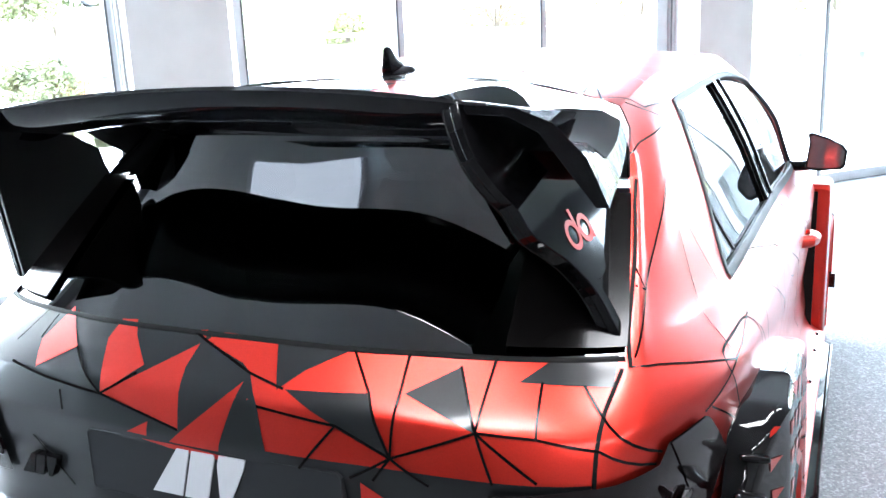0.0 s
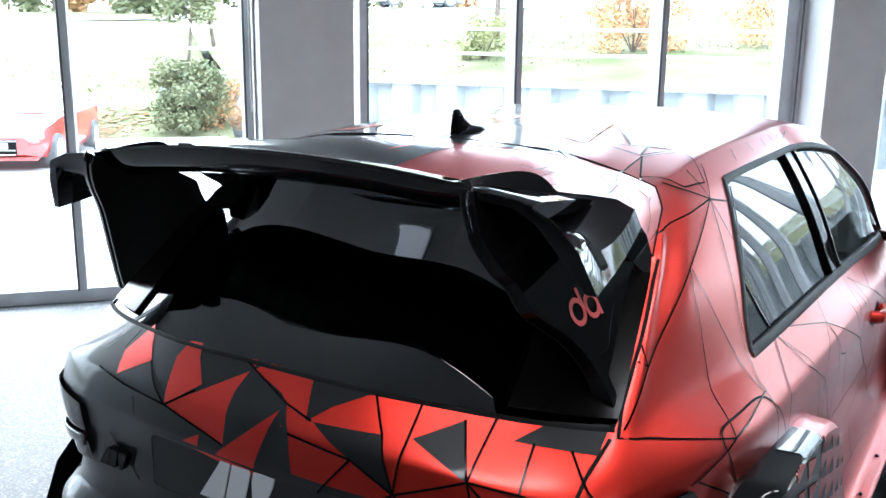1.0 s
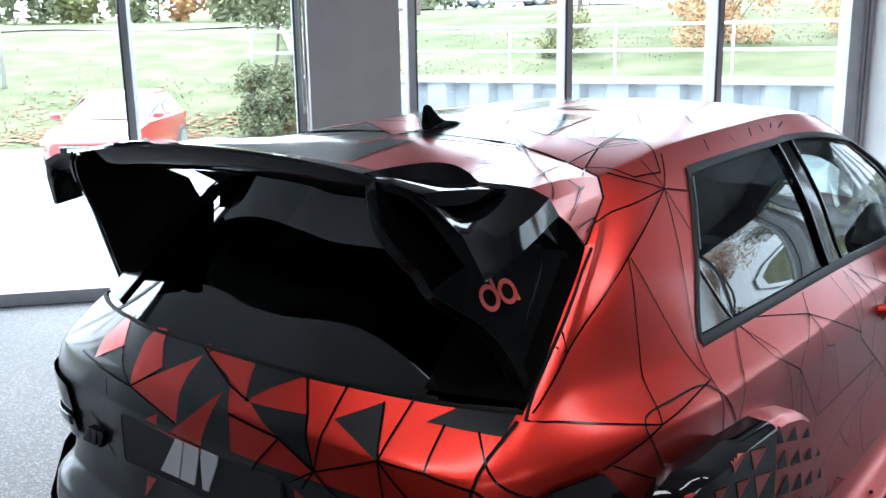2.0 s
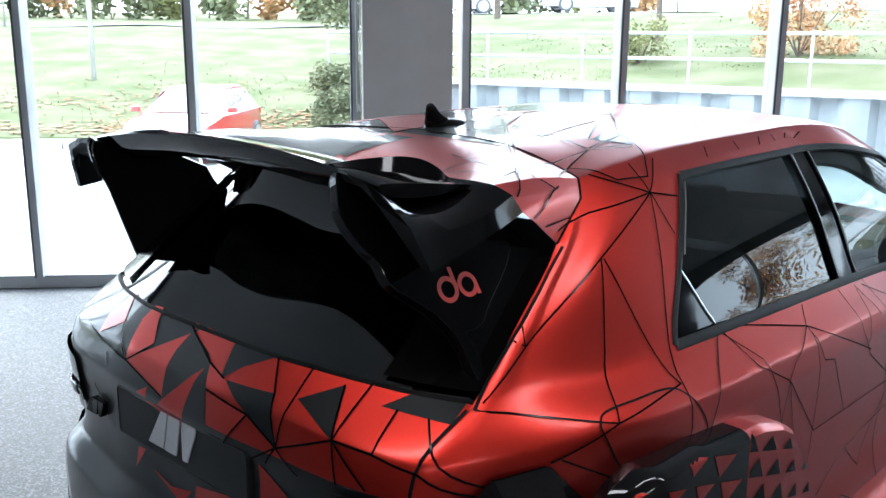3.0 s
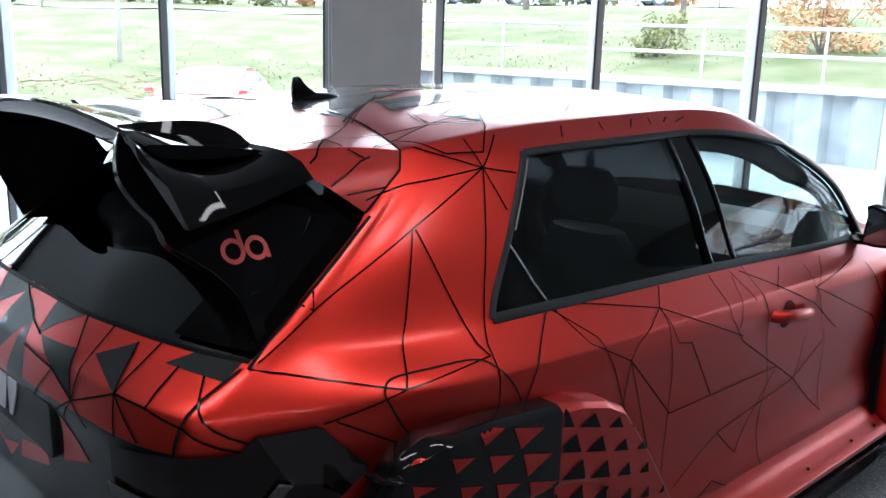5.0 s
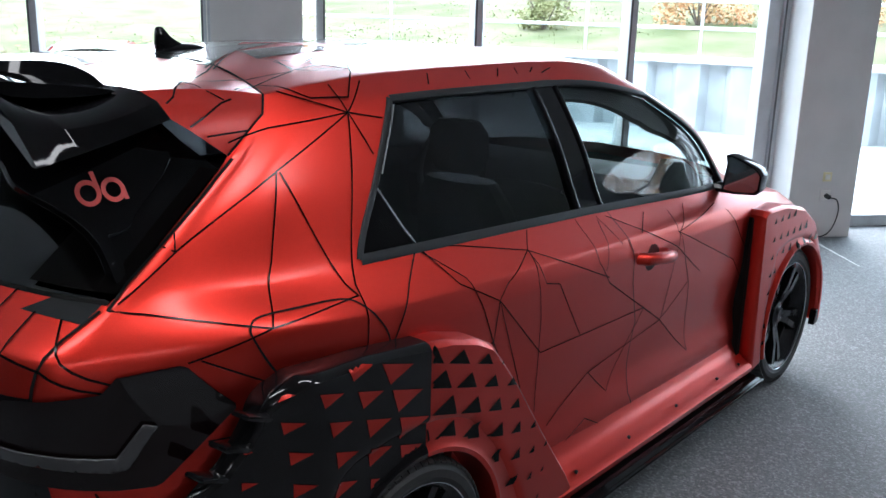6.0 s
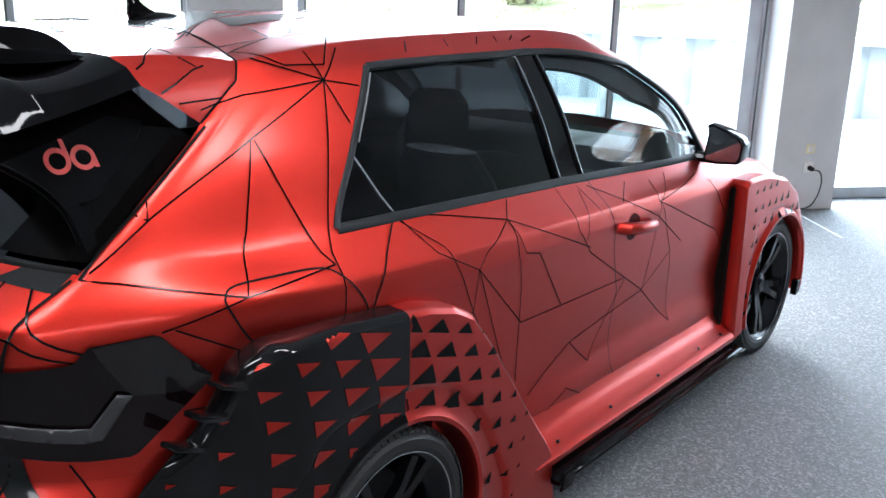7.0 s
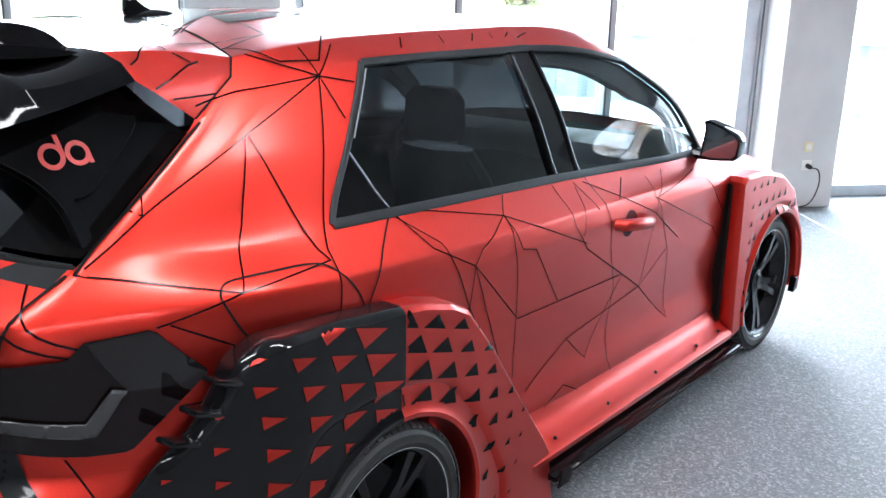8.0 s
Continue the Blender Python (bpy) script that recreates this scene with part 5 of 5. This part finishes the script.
seat(.36)
seat(-.36)
part("rear_seat", box(-.6, .6, .35, .55, .5, 1.05, bevel=.06), INTERIOR, CAR)
rows = [[(x, 2.05, .60), (x, 2.02, .84 + .03 * math.cos(x * 6)), (x, 2.12, .93), (x, 2.35, .95), (x, 2.5, .90)] for x in [-.70 + 1.4 * k / 20 for k in range(21)]]
part("dashboard", loft(rows, closed=False), INTERIOR, CAR)
part("steering_wheel", tube([(-.36 + .18 * math.cos(a), 1.93 + .05 * math.sin(a), .90 + .17 * math.sin(a)) for a in [math.tau * k / 32 for k in range(33)]], .016, 8), PLASTIC, CAR, "steering wheel under clear wrap")
part("mirror_inside", box(-.11, .11, 1.72, 1.75, 1.25, 1.31, bevel=.01), INTERIOR, CAR)
part("dash_end", slab([(1.70, .955), (1.80, .985), (1.93, 1.062), (2.03, 1.05), (2.09, 1.02), (2.15, .955), (2.1, .90), (1.75, .90)], lambda a, b, t: (t - .35 * (b - .95), a, b), .70, .745, .008), INTERIOR, CAR, "black panel end beside the dashboard")

# ---- outside ----
def hill(s, w):
    """Height of the ground outside: flat yard, then a grassy bank beyond the kerb or the wall."""
    line = 10.4 - .79 * (s - .95)              # where the wall stands
    bank = 8.7 if s < .6 else line + .1
    rise = w - bank
    if rise <= 0:
        return -.06
    base = .06 if s < .6 else .96
    return base + (.115 * rise if rise < 16 else 1.84 + .03 * (rise - 16)) * (1 if s < .6 else .8) + .05 * math.sin(s * .9 + w * .7)


svals = [-40 + 100 * k / 200 for k in range(201)]
bm = bmesh.new()
left_s = [-60 + 60.6 * k / 48 for k in range(49)]
left_w = [8.62 + 120 * (k / 48) ** 2 for k in range(49)]
vs = [[bm.verts.new(F(s, w, hill(min(s, .59), w))) for w in left_w] for s in left_s]
for a, b in zip(vs, vs[1:]):
    for p_, q_, r_, t_ in zip(a, a[1:], b[1:], b):
        bm.faces.new((p_, t_, r_, q_))
# behind the wall the bank starts at the cap
right = []
for k in range(61):
    q0 = Vector((.6, 10.68, 0)) + Vector((1, -.79, 0)) * k
    right.append([(q0.x, q0.y + .25 + 110 * (j / 40) ** 2) for j in range(41)])
vs = [[bm.verts.new(F(s, w, hill(max(s, .61), w + .05))) for s, w in line] for line in right]
for a, b in zip(vs, vs[1:]):
    for p_, q_, r_, t_ in zip(a, a[1:], b[1:], b):
        bm.faces.new((p_, t_, r_, q_))
bmesh.ops.recalc_face_normals(bm, faces=bm.faces[:])
tagged(part("ground", bm, GRASS), "grassy autumn bank outside", "ground", kind="structure")
gm = bmesh.new()
gm.faces.new([gm.verts.new(p) for p in ((-900, -900, -.5), (900, -900, -.5), (900, 900, -.5), (-900, 900, -.5))])
tagged(part("ground_far", gm, GRASS, smooth=False), "open ground reaching the horizon", "ground", kind="structure")
tagged(part("pavement", box(-40, 40, .1, 8.55, -.3, -.05, FM), PAVING, smooth=False), "pale paved yard before the windows", "pavement", kind="structure")
tagged(part("pavement_back", box(-40, 40, -40, WB - .25, -.3, -.05, FM), PAVING, smooth=False), "pale paved yard behind the building", "pavement", kind="structure")
kerb = tagged(new("kerb"), "row of grey kerb stones along the grass", "kerb", kind="structure")
me = None
for k in range(-18, 1):
    if me is None:
        ob = part("kerb_stone", box(-.49, .49, -.07, .07, -.2, .10, bevel=.015), CAP, kerb, smooth=False)
        me = ob.data
    else:
        ob = new("kerb_stone", me)
        ob.parent = kerb
    ob.matrix_basis = FM @ pose(k * 1.0, 8.62, 0)

# the profiled retaining wall with its cap and railing
WD = Vector((1, -.79, 0)).normalized()
WN = Vector((.79, 1, 0)).normalized()
def W(u, v, z):
    q = Vector((.95, 10.4, 0)) + WD * u + WN * v
    return F(q.x, q.y, z)
wall = thing("retaining_wall", "pale profiled sheet retaining wall with a flat cap", "wall", kind="structure")
u = -1.86
zig = []
while u < 22:
    for du, v in ((0, 0), (.34, 0), (.44, .16), (.68, .16), (.78, 0)):
        zig.append((u + du, v))
    u += .78
bm = bmesh.new()
lo = [bm.verts.new(W(a, v, -.1)) for a, v in zig]
hi = [bm.verts.new(W(a, v, .93)) for a, v in zig]
for k in range(len(zig) - 1):
    bm.faces.new((lo[k], lo[k + 1], hi[k + 1], hi[k]))
bmesh.ops.recalc_face_normals(bm, faces=bm.faces[:])
part("sheet", bm, PILE, wall, smooth=False)
bm = bmesh.new()
cap = [bm.verts.new(W(a, v, z)) for a in (-1.9, 22) for v, z in ((-.06, .93), (.26, .93), (.26, 1.02), (-.06, 1.02))]
for q in ((0, 1, 2, 3), (7, 6, 5, 4), (0, 4, 5, 1), (1, 5, 6, 2), (2, 6, 7, 3), (3, 7, 4, 0)):
    bm.faces.new([cap[i] for i in q])
part("cap", bm, CAP, wall, smooth=False)
rail = thing("railing", "galvanised two-bar railing on the wall", "railing", kind="structure")
for z in (1.42, 1.80):
    part("bar", tube([W(-1.8, .1, z), W(22, .1, z)], .025, 8), RAIL, rail)
for k in range(-1, 13):
    part("post", tube([W(k * 1.75, .1, 1.0), W(k * 1.75, .1, 1.85)], .022, 8), RAIL, rail)


def leaf_cloud(name, centre, radius, count, size, mat, parent, squash=1.0, seed=1, lumps_n=16):
    """Many small leaf quads in an uneven crown."""
    rnd = random.Random(seed)
    verts, faces = [], []
    lumps = [(Vector((rnd.uniform(-.7, .7), rnd.uniform(-.7, .7), rnd.uniform(-.6, .8) * squash)) * radius, rnd.uniform(.28, .5) * radius) for _ in range(lumps_n)]
    for _ in range(count):
        c, r = rnd.choice(lumps)
        d = Vector((rnd.gauss(0, 1), rnd.gauss(0, 1), rnd.gauss(0, 1))).normalized() * r * rnd.random() ** .4
        p = Vector(centre) + c + d
        a = Vector((rnd.gauss(0, 1), rnd.gauss(0, 1), rnd.gauss(0, .6))).normalized()
        b = a.orthogonal().normalized()
        s = size * rnd.uniform(.6, 1.3)
        k = len(verts)
        verts += [p - a * s, p + b * s * .5, p + a * s, p - b * s * .5]
        faces.append((k, k + 1, k + 2, k + 3))
    me = bpy.data.meshes.new(name)
    me.from_pydata([tuple(v) for v in verts], [], faces)
    me.materials.append(mat)
    ob = new(name, me)
    ob.parent = parent
    return ob


def tree_at(s, w, height, radius, mat, label, seed, leaves=2200, size=.10, stems=1):
    z = hill(s, w)
    base = F(s, w, z - .05)
    t = thing("tree", label, "tree")
    rnd = random.Random(seed)
    bm = bmesh.new()
    for k in range(stems):
        lean = Vector((rnd.uniform(-.15, .15), rnd.uniform(-.15, .15), 1))
        add_tube(bm, [base, base + lean * height * .25, base + lean * height * .5 + Vector((rnd.uniform(-.2, .2), 0, 0)), base + lean * height * .85], .07 * height / 4, 8, .015)
        for q in range(7):
            h0 = base + lean * height * rnd.uniform(.35, .8)
            d = Vector((rnd.uniform(-1, 1), rnd.uniform(-1, 1), rnd.uniform(.3, .9))).normalized()
            add_tube(bm, [h0, h0 + d * radius * .5, h0 + d * radius * .9 + Vector((0, 0, .1))], .025 * height / 4, 6, .006)
    part("trunk", bm, BARK, t)
    leaf_cloud("crown", base + Vector((0, 0, height * .68)), radius, leaves, size, mat, t, 1.1, seed)
    return t


def bush_at(s, w, radius, mat, label, seed, leaves=1600, size=.06, squash=.9, lumps_n=16):
    z = hill(s, w)
    base = F(s, w, z - .03)
    t = thing("bush", label, "bush")
    rnd = random.Random(seed)
    bm = bmesh.new()
    for k in range(9):
        d = Vector((rnd.uniform(-.6, .6), rnd.uniform(-.6, .6), 1)).normalized()
        add_tube(bm, [base, base + d * radius * .7, base + d * radius * 1.3], .016, 6, .005)
    part("stems", bm, BARK, t)
    leaf_cloud("leaves", base + Vector((0, 0, radius * squash * .85)), radius, leaves, size, mat, t, squash, seed, lumps_n)


bush_at(-.05, 9.3, .56, LEAFGREEN, "dull green clipped bush on the bank", 4, 9000, .034, 1.1, 40)
bush_at(.45, 9.6, .5, LEAFORANGE, "low orange shrub beside the wall", 5, 2400, .032)
tree_at(.1, 15, 2.6, .8, LEAFGREEN, "young green tree on the bank", 6, 4200, .055)
tree_at(.75, 15.5, 3.0, .85, LEAFORANGE, "orange autumn tree on the bank", 7, 3200, .055)
tree_at(6.6, 13.0, 4.2, 1.3, LEAFORANGE, "orange autumn tree behind the railing", 8, 5200, .055)
tree_at(9.5, 12.5, 4.0, 1.4, LEAFORANGE, "orange autumn tree behind the railing", 9, 5200, .055)
tree_at(4.6, 22.0, 6.0, 1.2, LEAFYELLOW, "thin yellowing tree on the bank", 10, 900, .13)
bush_at(8.0, 9.5, .9, LEAFORANGE, "orange shrub above the wall", 11, 4200, .042)
bush_at(11.0, 9.0, 1.1, LEAFORANGE, "orange shrub above the wall", 12, 4200, .042)
bush_at(5.4, 10.5, .5, LEAFYELLOW, "yellow-green shrub above the wall", 13, 2200, .035)
bush_at(13.5, 6.5, 1.2, LEAFYELLOW, "yellow-green shrub above the wall", 14, 3600, .05)
tree_at(18.5, .5, 2.9, 1.1, LEAFORANGE, "orange autumn tree beside the end window", 15, 4200, .05)
tree_at(20.5, 2.6, 3.2, 1.2, LEAFYELLOW, "yellowing tree beside the end window", 16, 4200, .055)
bush_at(17.2, -.9, .8, LEAFGREEN, "dull green bush beside the end window", 17, 3600, .04)
rnd = random.Random(21)
for k in range(15):
    s = -34 + k * 4.6 + rnd.uniform(-1.5, 1.5)
    tree_at(s, 62 + rnd.uniform(-6, 8), rnd.uniform(4.2, 5.6), rnd.uniform(1.7, 2.4), [LEAFGREEN, LEAFYELLOW, LEAFGREEN, LEAFORANGE][k % 4], "broad tree on the far side of the road", 30 + k, 1500, .26)

for k in range(24):
    s = -36 + k * 2.4 + rnd.uniform(-.6, .6)
    bush_at(s, 52 + rnd.uniform(-2, 3), rnd.uniform(1.5, 2.3), [LEAFGREEN, LEAFYELLOW, LEAFGREEN, LEAFORANGE, LEAFGREEN][k % 5], "broad hedge bush beyond the road", 60 + k, 700, .26)

# fallen leaves on the bank
verts, faces = [], []
for k in range(6500):
    s, w = rnd.uniform(-16, .5), 9.0 + abs(rnd.gauss(.4, .8)) * 2.6
    if math.sin(s * 1.3 + w * .5) + math.sin(w * 1.9 - s * .6) + rnd.uniform(-1.2, 1.2) < -.3:
        continue
    p = F(s, w, hill(s, w) + .018)
    a = rnd.uniform(0, math.tau)
    z = rnd.uniform(.03, .07)
    q = len(verts)
    for j in range(4):
        verts.append((p.x + z * math.cos(a + j * math.pi / 2), p.y + z * math.sin(a + j * math.pi / 2), p.z + rnd.uniform(0, .008)))
    faces.append((q, q + 1, q + 2, q + 3))
me = bpy.data.meshes.new("fallen_leaves")
me.from_pydata(verts, [], faces)
me.materials.append(LEAFLITTER)
tagged(new("fallen_leaves", me), "brown and orange leaves lying on the grass", "leaves", kind="stuff")
# tufts on the bank
verts, faces = [], []
for k in range(5000):
    s, w = rnd.uniform(-18, 14), 8.8 + abs(rnd.gauss(0, 1)) * 5
    if s > .6 and w < 10.7 - .79 * (s - .95):
        continue
    p = F(s, w, hill(s, w))
    a, h, l = rnd.uniform(0, math.tau), rnd.uniform(.02, .045), rnd.uniform(-.03, .03)
    q = len(verts)
    verts += [(p.x - .02 * math.cos(a), p.y - .02 * math.sin(a), p.z), (p.x + .02 * math.cos(a), p.y + .02 * math.sin(a), p.z), (p.x + l, p.y - l, p.z + h)]
    faces.append((q, q + 1, q + 2))
me = bpy.data.meshes.new("grass_tufts")
me.from_pydata(verts, [], faces)
me.materials.append(TUFT)
tagged(new("grass_tufts", me), "rough grass on the bank", "grass", kind="stuff")
# road on top of the bank
rd = bmesh.new()
vs = [[rd.verts.new(F(s, w, hill(s, w) + .035)) for w in [30 + .5 * k for k in range(13)]] for s in svals]
for a, b in zip(vs, vs[1:]):
    for k in range(12):
        rd.faces.new((a[k], b[k], b[k + 1], a[k + 1]))
bmesh.ops.recalc_face_normals(rd, faces=rd.faces[:])
tagged(part("road", rd, ROAD), "asphalt road on top of the bank", "road", kind="structure")


def parked_car(name, label, paint, m):
    """A plain hatchback: lofted body and cabin, windows, lamps and wheels. Nose towards +y."""
    c = thing(name, label, "car", m)
    rows = []
    for y, hw, zl, zh in ((-1.95, .70, .35, .72), (-1.9, .78, .25, .92), (-1.3, .85, .2, .95), (0, .87, .2, .95), (.9, .86, .2, .95), (1.5, .83, .22, .85), (1.85, .74, .25, .74), (1.98, .6, .32, .62)):
        rows.append([(-hw * .92, y, zl), (hw * .92, y, zl), (hw, y, zl + .15), (hw, y, (zl + zh) / 2), (hw * .97, y, zh - .06), (hw * .86, y, zh), (-hw * .86, y, zh), (-hw * .97, y, zh - .06), (-hw, y, (zl + zh) / 2), (-hw, y, zl + .15)])
    part("body", loft(rows), paint, c)
    rows = []
    for z, hw, y0, y1 in ((.92, .78, -1.78, .98), (1.08, .72, -1.66, .66), (1.26, .64, -1.48, .34), (1.40, .56, -1.25, .10), (1.44, .46, -1.1, -.05)):
        rows.append([(-hw, y0 + .12, z), (-hw * .8, y0, z), (hw * .8, y0, z), (hw, y0 + .12, z), (hw, y1 - .2, z), (hw * .75, y1, z), (-hw * .75, y1, z), (-hw, y1 - .2, z)])
    part("roof", loft(rows), paint, c)
    def quad(name, pts, mat):
        bm = bmesh.new()
        bm.faces.new([bm.verts.new(p) for p in pts])
        ob = part(name, bm, mat, c, smooth=False)
        md = ob.modifiers.new("solidify", "SOLIDIFY")
        md.thickness, md.offset = .012, 0
    quad("windscreen", [(-.58, .93, .965), (.58, .93, .965), (.44, .20, 1.37), (-.44, .20, 1.37)], CARGLASS)
    quad("rear_window", [(.58, -1.74, 1.0), (-.58, -1.74, 1.0), (-.44, -1.30, 1.37), (.44, -1.30, 1.37)], CARGLASS)
    for sd in (1, -1):
        quad("side_window", [(sd * .775, .62, .96), (sd * .775, -.35, .96), (sd * .60, -.35, 1.36), (sd * .61, .1, 1.34)], CARGLASS)
        quad("side_window", [(sd * .775, -.42, .96), (sd * .775, -1.45, .98), (sd * .62, -1.2, 1.34), (sd * .60, -.42, 1.36)], CARGLASS)
        part("headlamp", box(sd * .62 - .17, sd * .62 + .17, 1.74, 1.88, .58, .70, bevel=.03), CARWHITE if paint is CARRED else CHROME, c)
        part("tail_lamp", box(sd * .68 - .1, sd * .68 + .1, -1.95, -1.86, .72, .88, bevel=.02), REDLETTER, c)
        part("mirror", box(sd * .95 - .09, sd * .95 + .09, .62, .72, .95, 1.07, bevel=.03), paint, c)
        for y in (-1.25, 1.25):
            bm = bmesh.new()
            n = 28
            ring = [[bm.verts.new((sd * x, y + r * math.cos(k * math.tau / n), .31 + r * math.sin(k * math.tau / n))) for k in range(n)] for x, r in ((.68, .30), (.70, .315), (.86, .315), (.885, .30), (.89, .22))]
            for p_, q_ in zip(ring, ring[1:]):
                for k in range(n):
                    bm.faces.new((p_[k], p_[(k + 1) % n], q_[(k + 1) % n], q_[k]))
            bmesh.ops.recalc_face_normals(bm, faces=bm.faces[:])
            wh = part("wheel", bm, HAZYTYRE, c)
            bm = bmesh.new()
            bmesh.ops.create_cone(bm, cap_ends=True, segments=24, radius1=.222, radius2=.20, depth=.04, matrix=pose(sd * .875, y, .31, 0, 90, 0))
            part("rim", bm, CARSILVER, wh, smooth=False)
    gr = part("grille", box(-.42, .42, 1.93, 1.985, .30, .60, bevel=.03), GAP, c, "dark grille with bright bars")
    for z in (.32, .40, .56):
        part("grille_bar", box(-.41 + .1 * (.6 - z), .41 - .1 * (.6 - z), 1.98, 1.998, z - .012, z + .012, bevel=.004), CHROME, gr)
    part("number_plate", box(-.27, .27, 1.995, 2.008, .43, .53, bevel=.004), SOCKET, c, "blank pale number plate")
    part("lower_lip", box(-.70, .70, 1.78, 1.93, .20, .27, bevel=.02), paint, c)
    return c


def on_bank(s, w, turn, lift=0.0):
    return FM @ pose(s, w, (hill(s, w) if w > 8.6 else -.05) + lift, 0, 0, turn)


parked_car("parked_car", "red parked hatchback with a pale bonnet outside", CARRED, on_bank(-2.3, 7.85, 170) @ Matrix.Diagonal((.76, .78, .71, 1)))
parked_car("parked_car", "white car driving on the road above", CARWHITE, on_bank(4.5, 33.5, 90, .035))
parked_car("parked_car", "silver car on the road above", CARSILVER, on_bank(-17.2, 35, 90, .035))
parked_car("parked_car", "white car on the road above", CARWHITE, on_bank(10.5, 33.5, -90, .035))
sg = thing("street_sign", "small blue square sign on a grey pole", "sign")
b0 = F(-11.5, 27, hill(-11.5, 27))
part("pole", tube([b0, b0 + Vector((0, 0, 2.9))], .04, 8), RAIL, sg)
part("panel", box(-.3, .3, -.02, .02, 2.2, 2.9, Matrix.Translation(b0) @ FM.to_3x3().to_4x4() @ pose(0, -.06, 0), .01), BLUE, sg, smooth=False)
part("white_shape", box(-.16, .16, -.026, -.021, 2.4, 2.7, Matrix.Translation(b0) @ FM.to_3x3().to_4x4() @ pose(0, -.06, 0)), CARWHITE, sg, smooth=False)
for s, w, h in ((-5.6, 15, 6.5), (-18, 30, 7)):
    lp = thing("lamp_post", "thin pale lamp post on the bank", "lamp post")
    b0 = F(s, w, hill(s, w))
    part("pole", tube([b0, b0 + Vector((0, 0, h))], .06, 10, .04), CAP, lp)
    part("head", box(-.5, .1, -.1, .1, h - .05, h + .05, Matrix.Translation(b0), .02), CAP, lp)
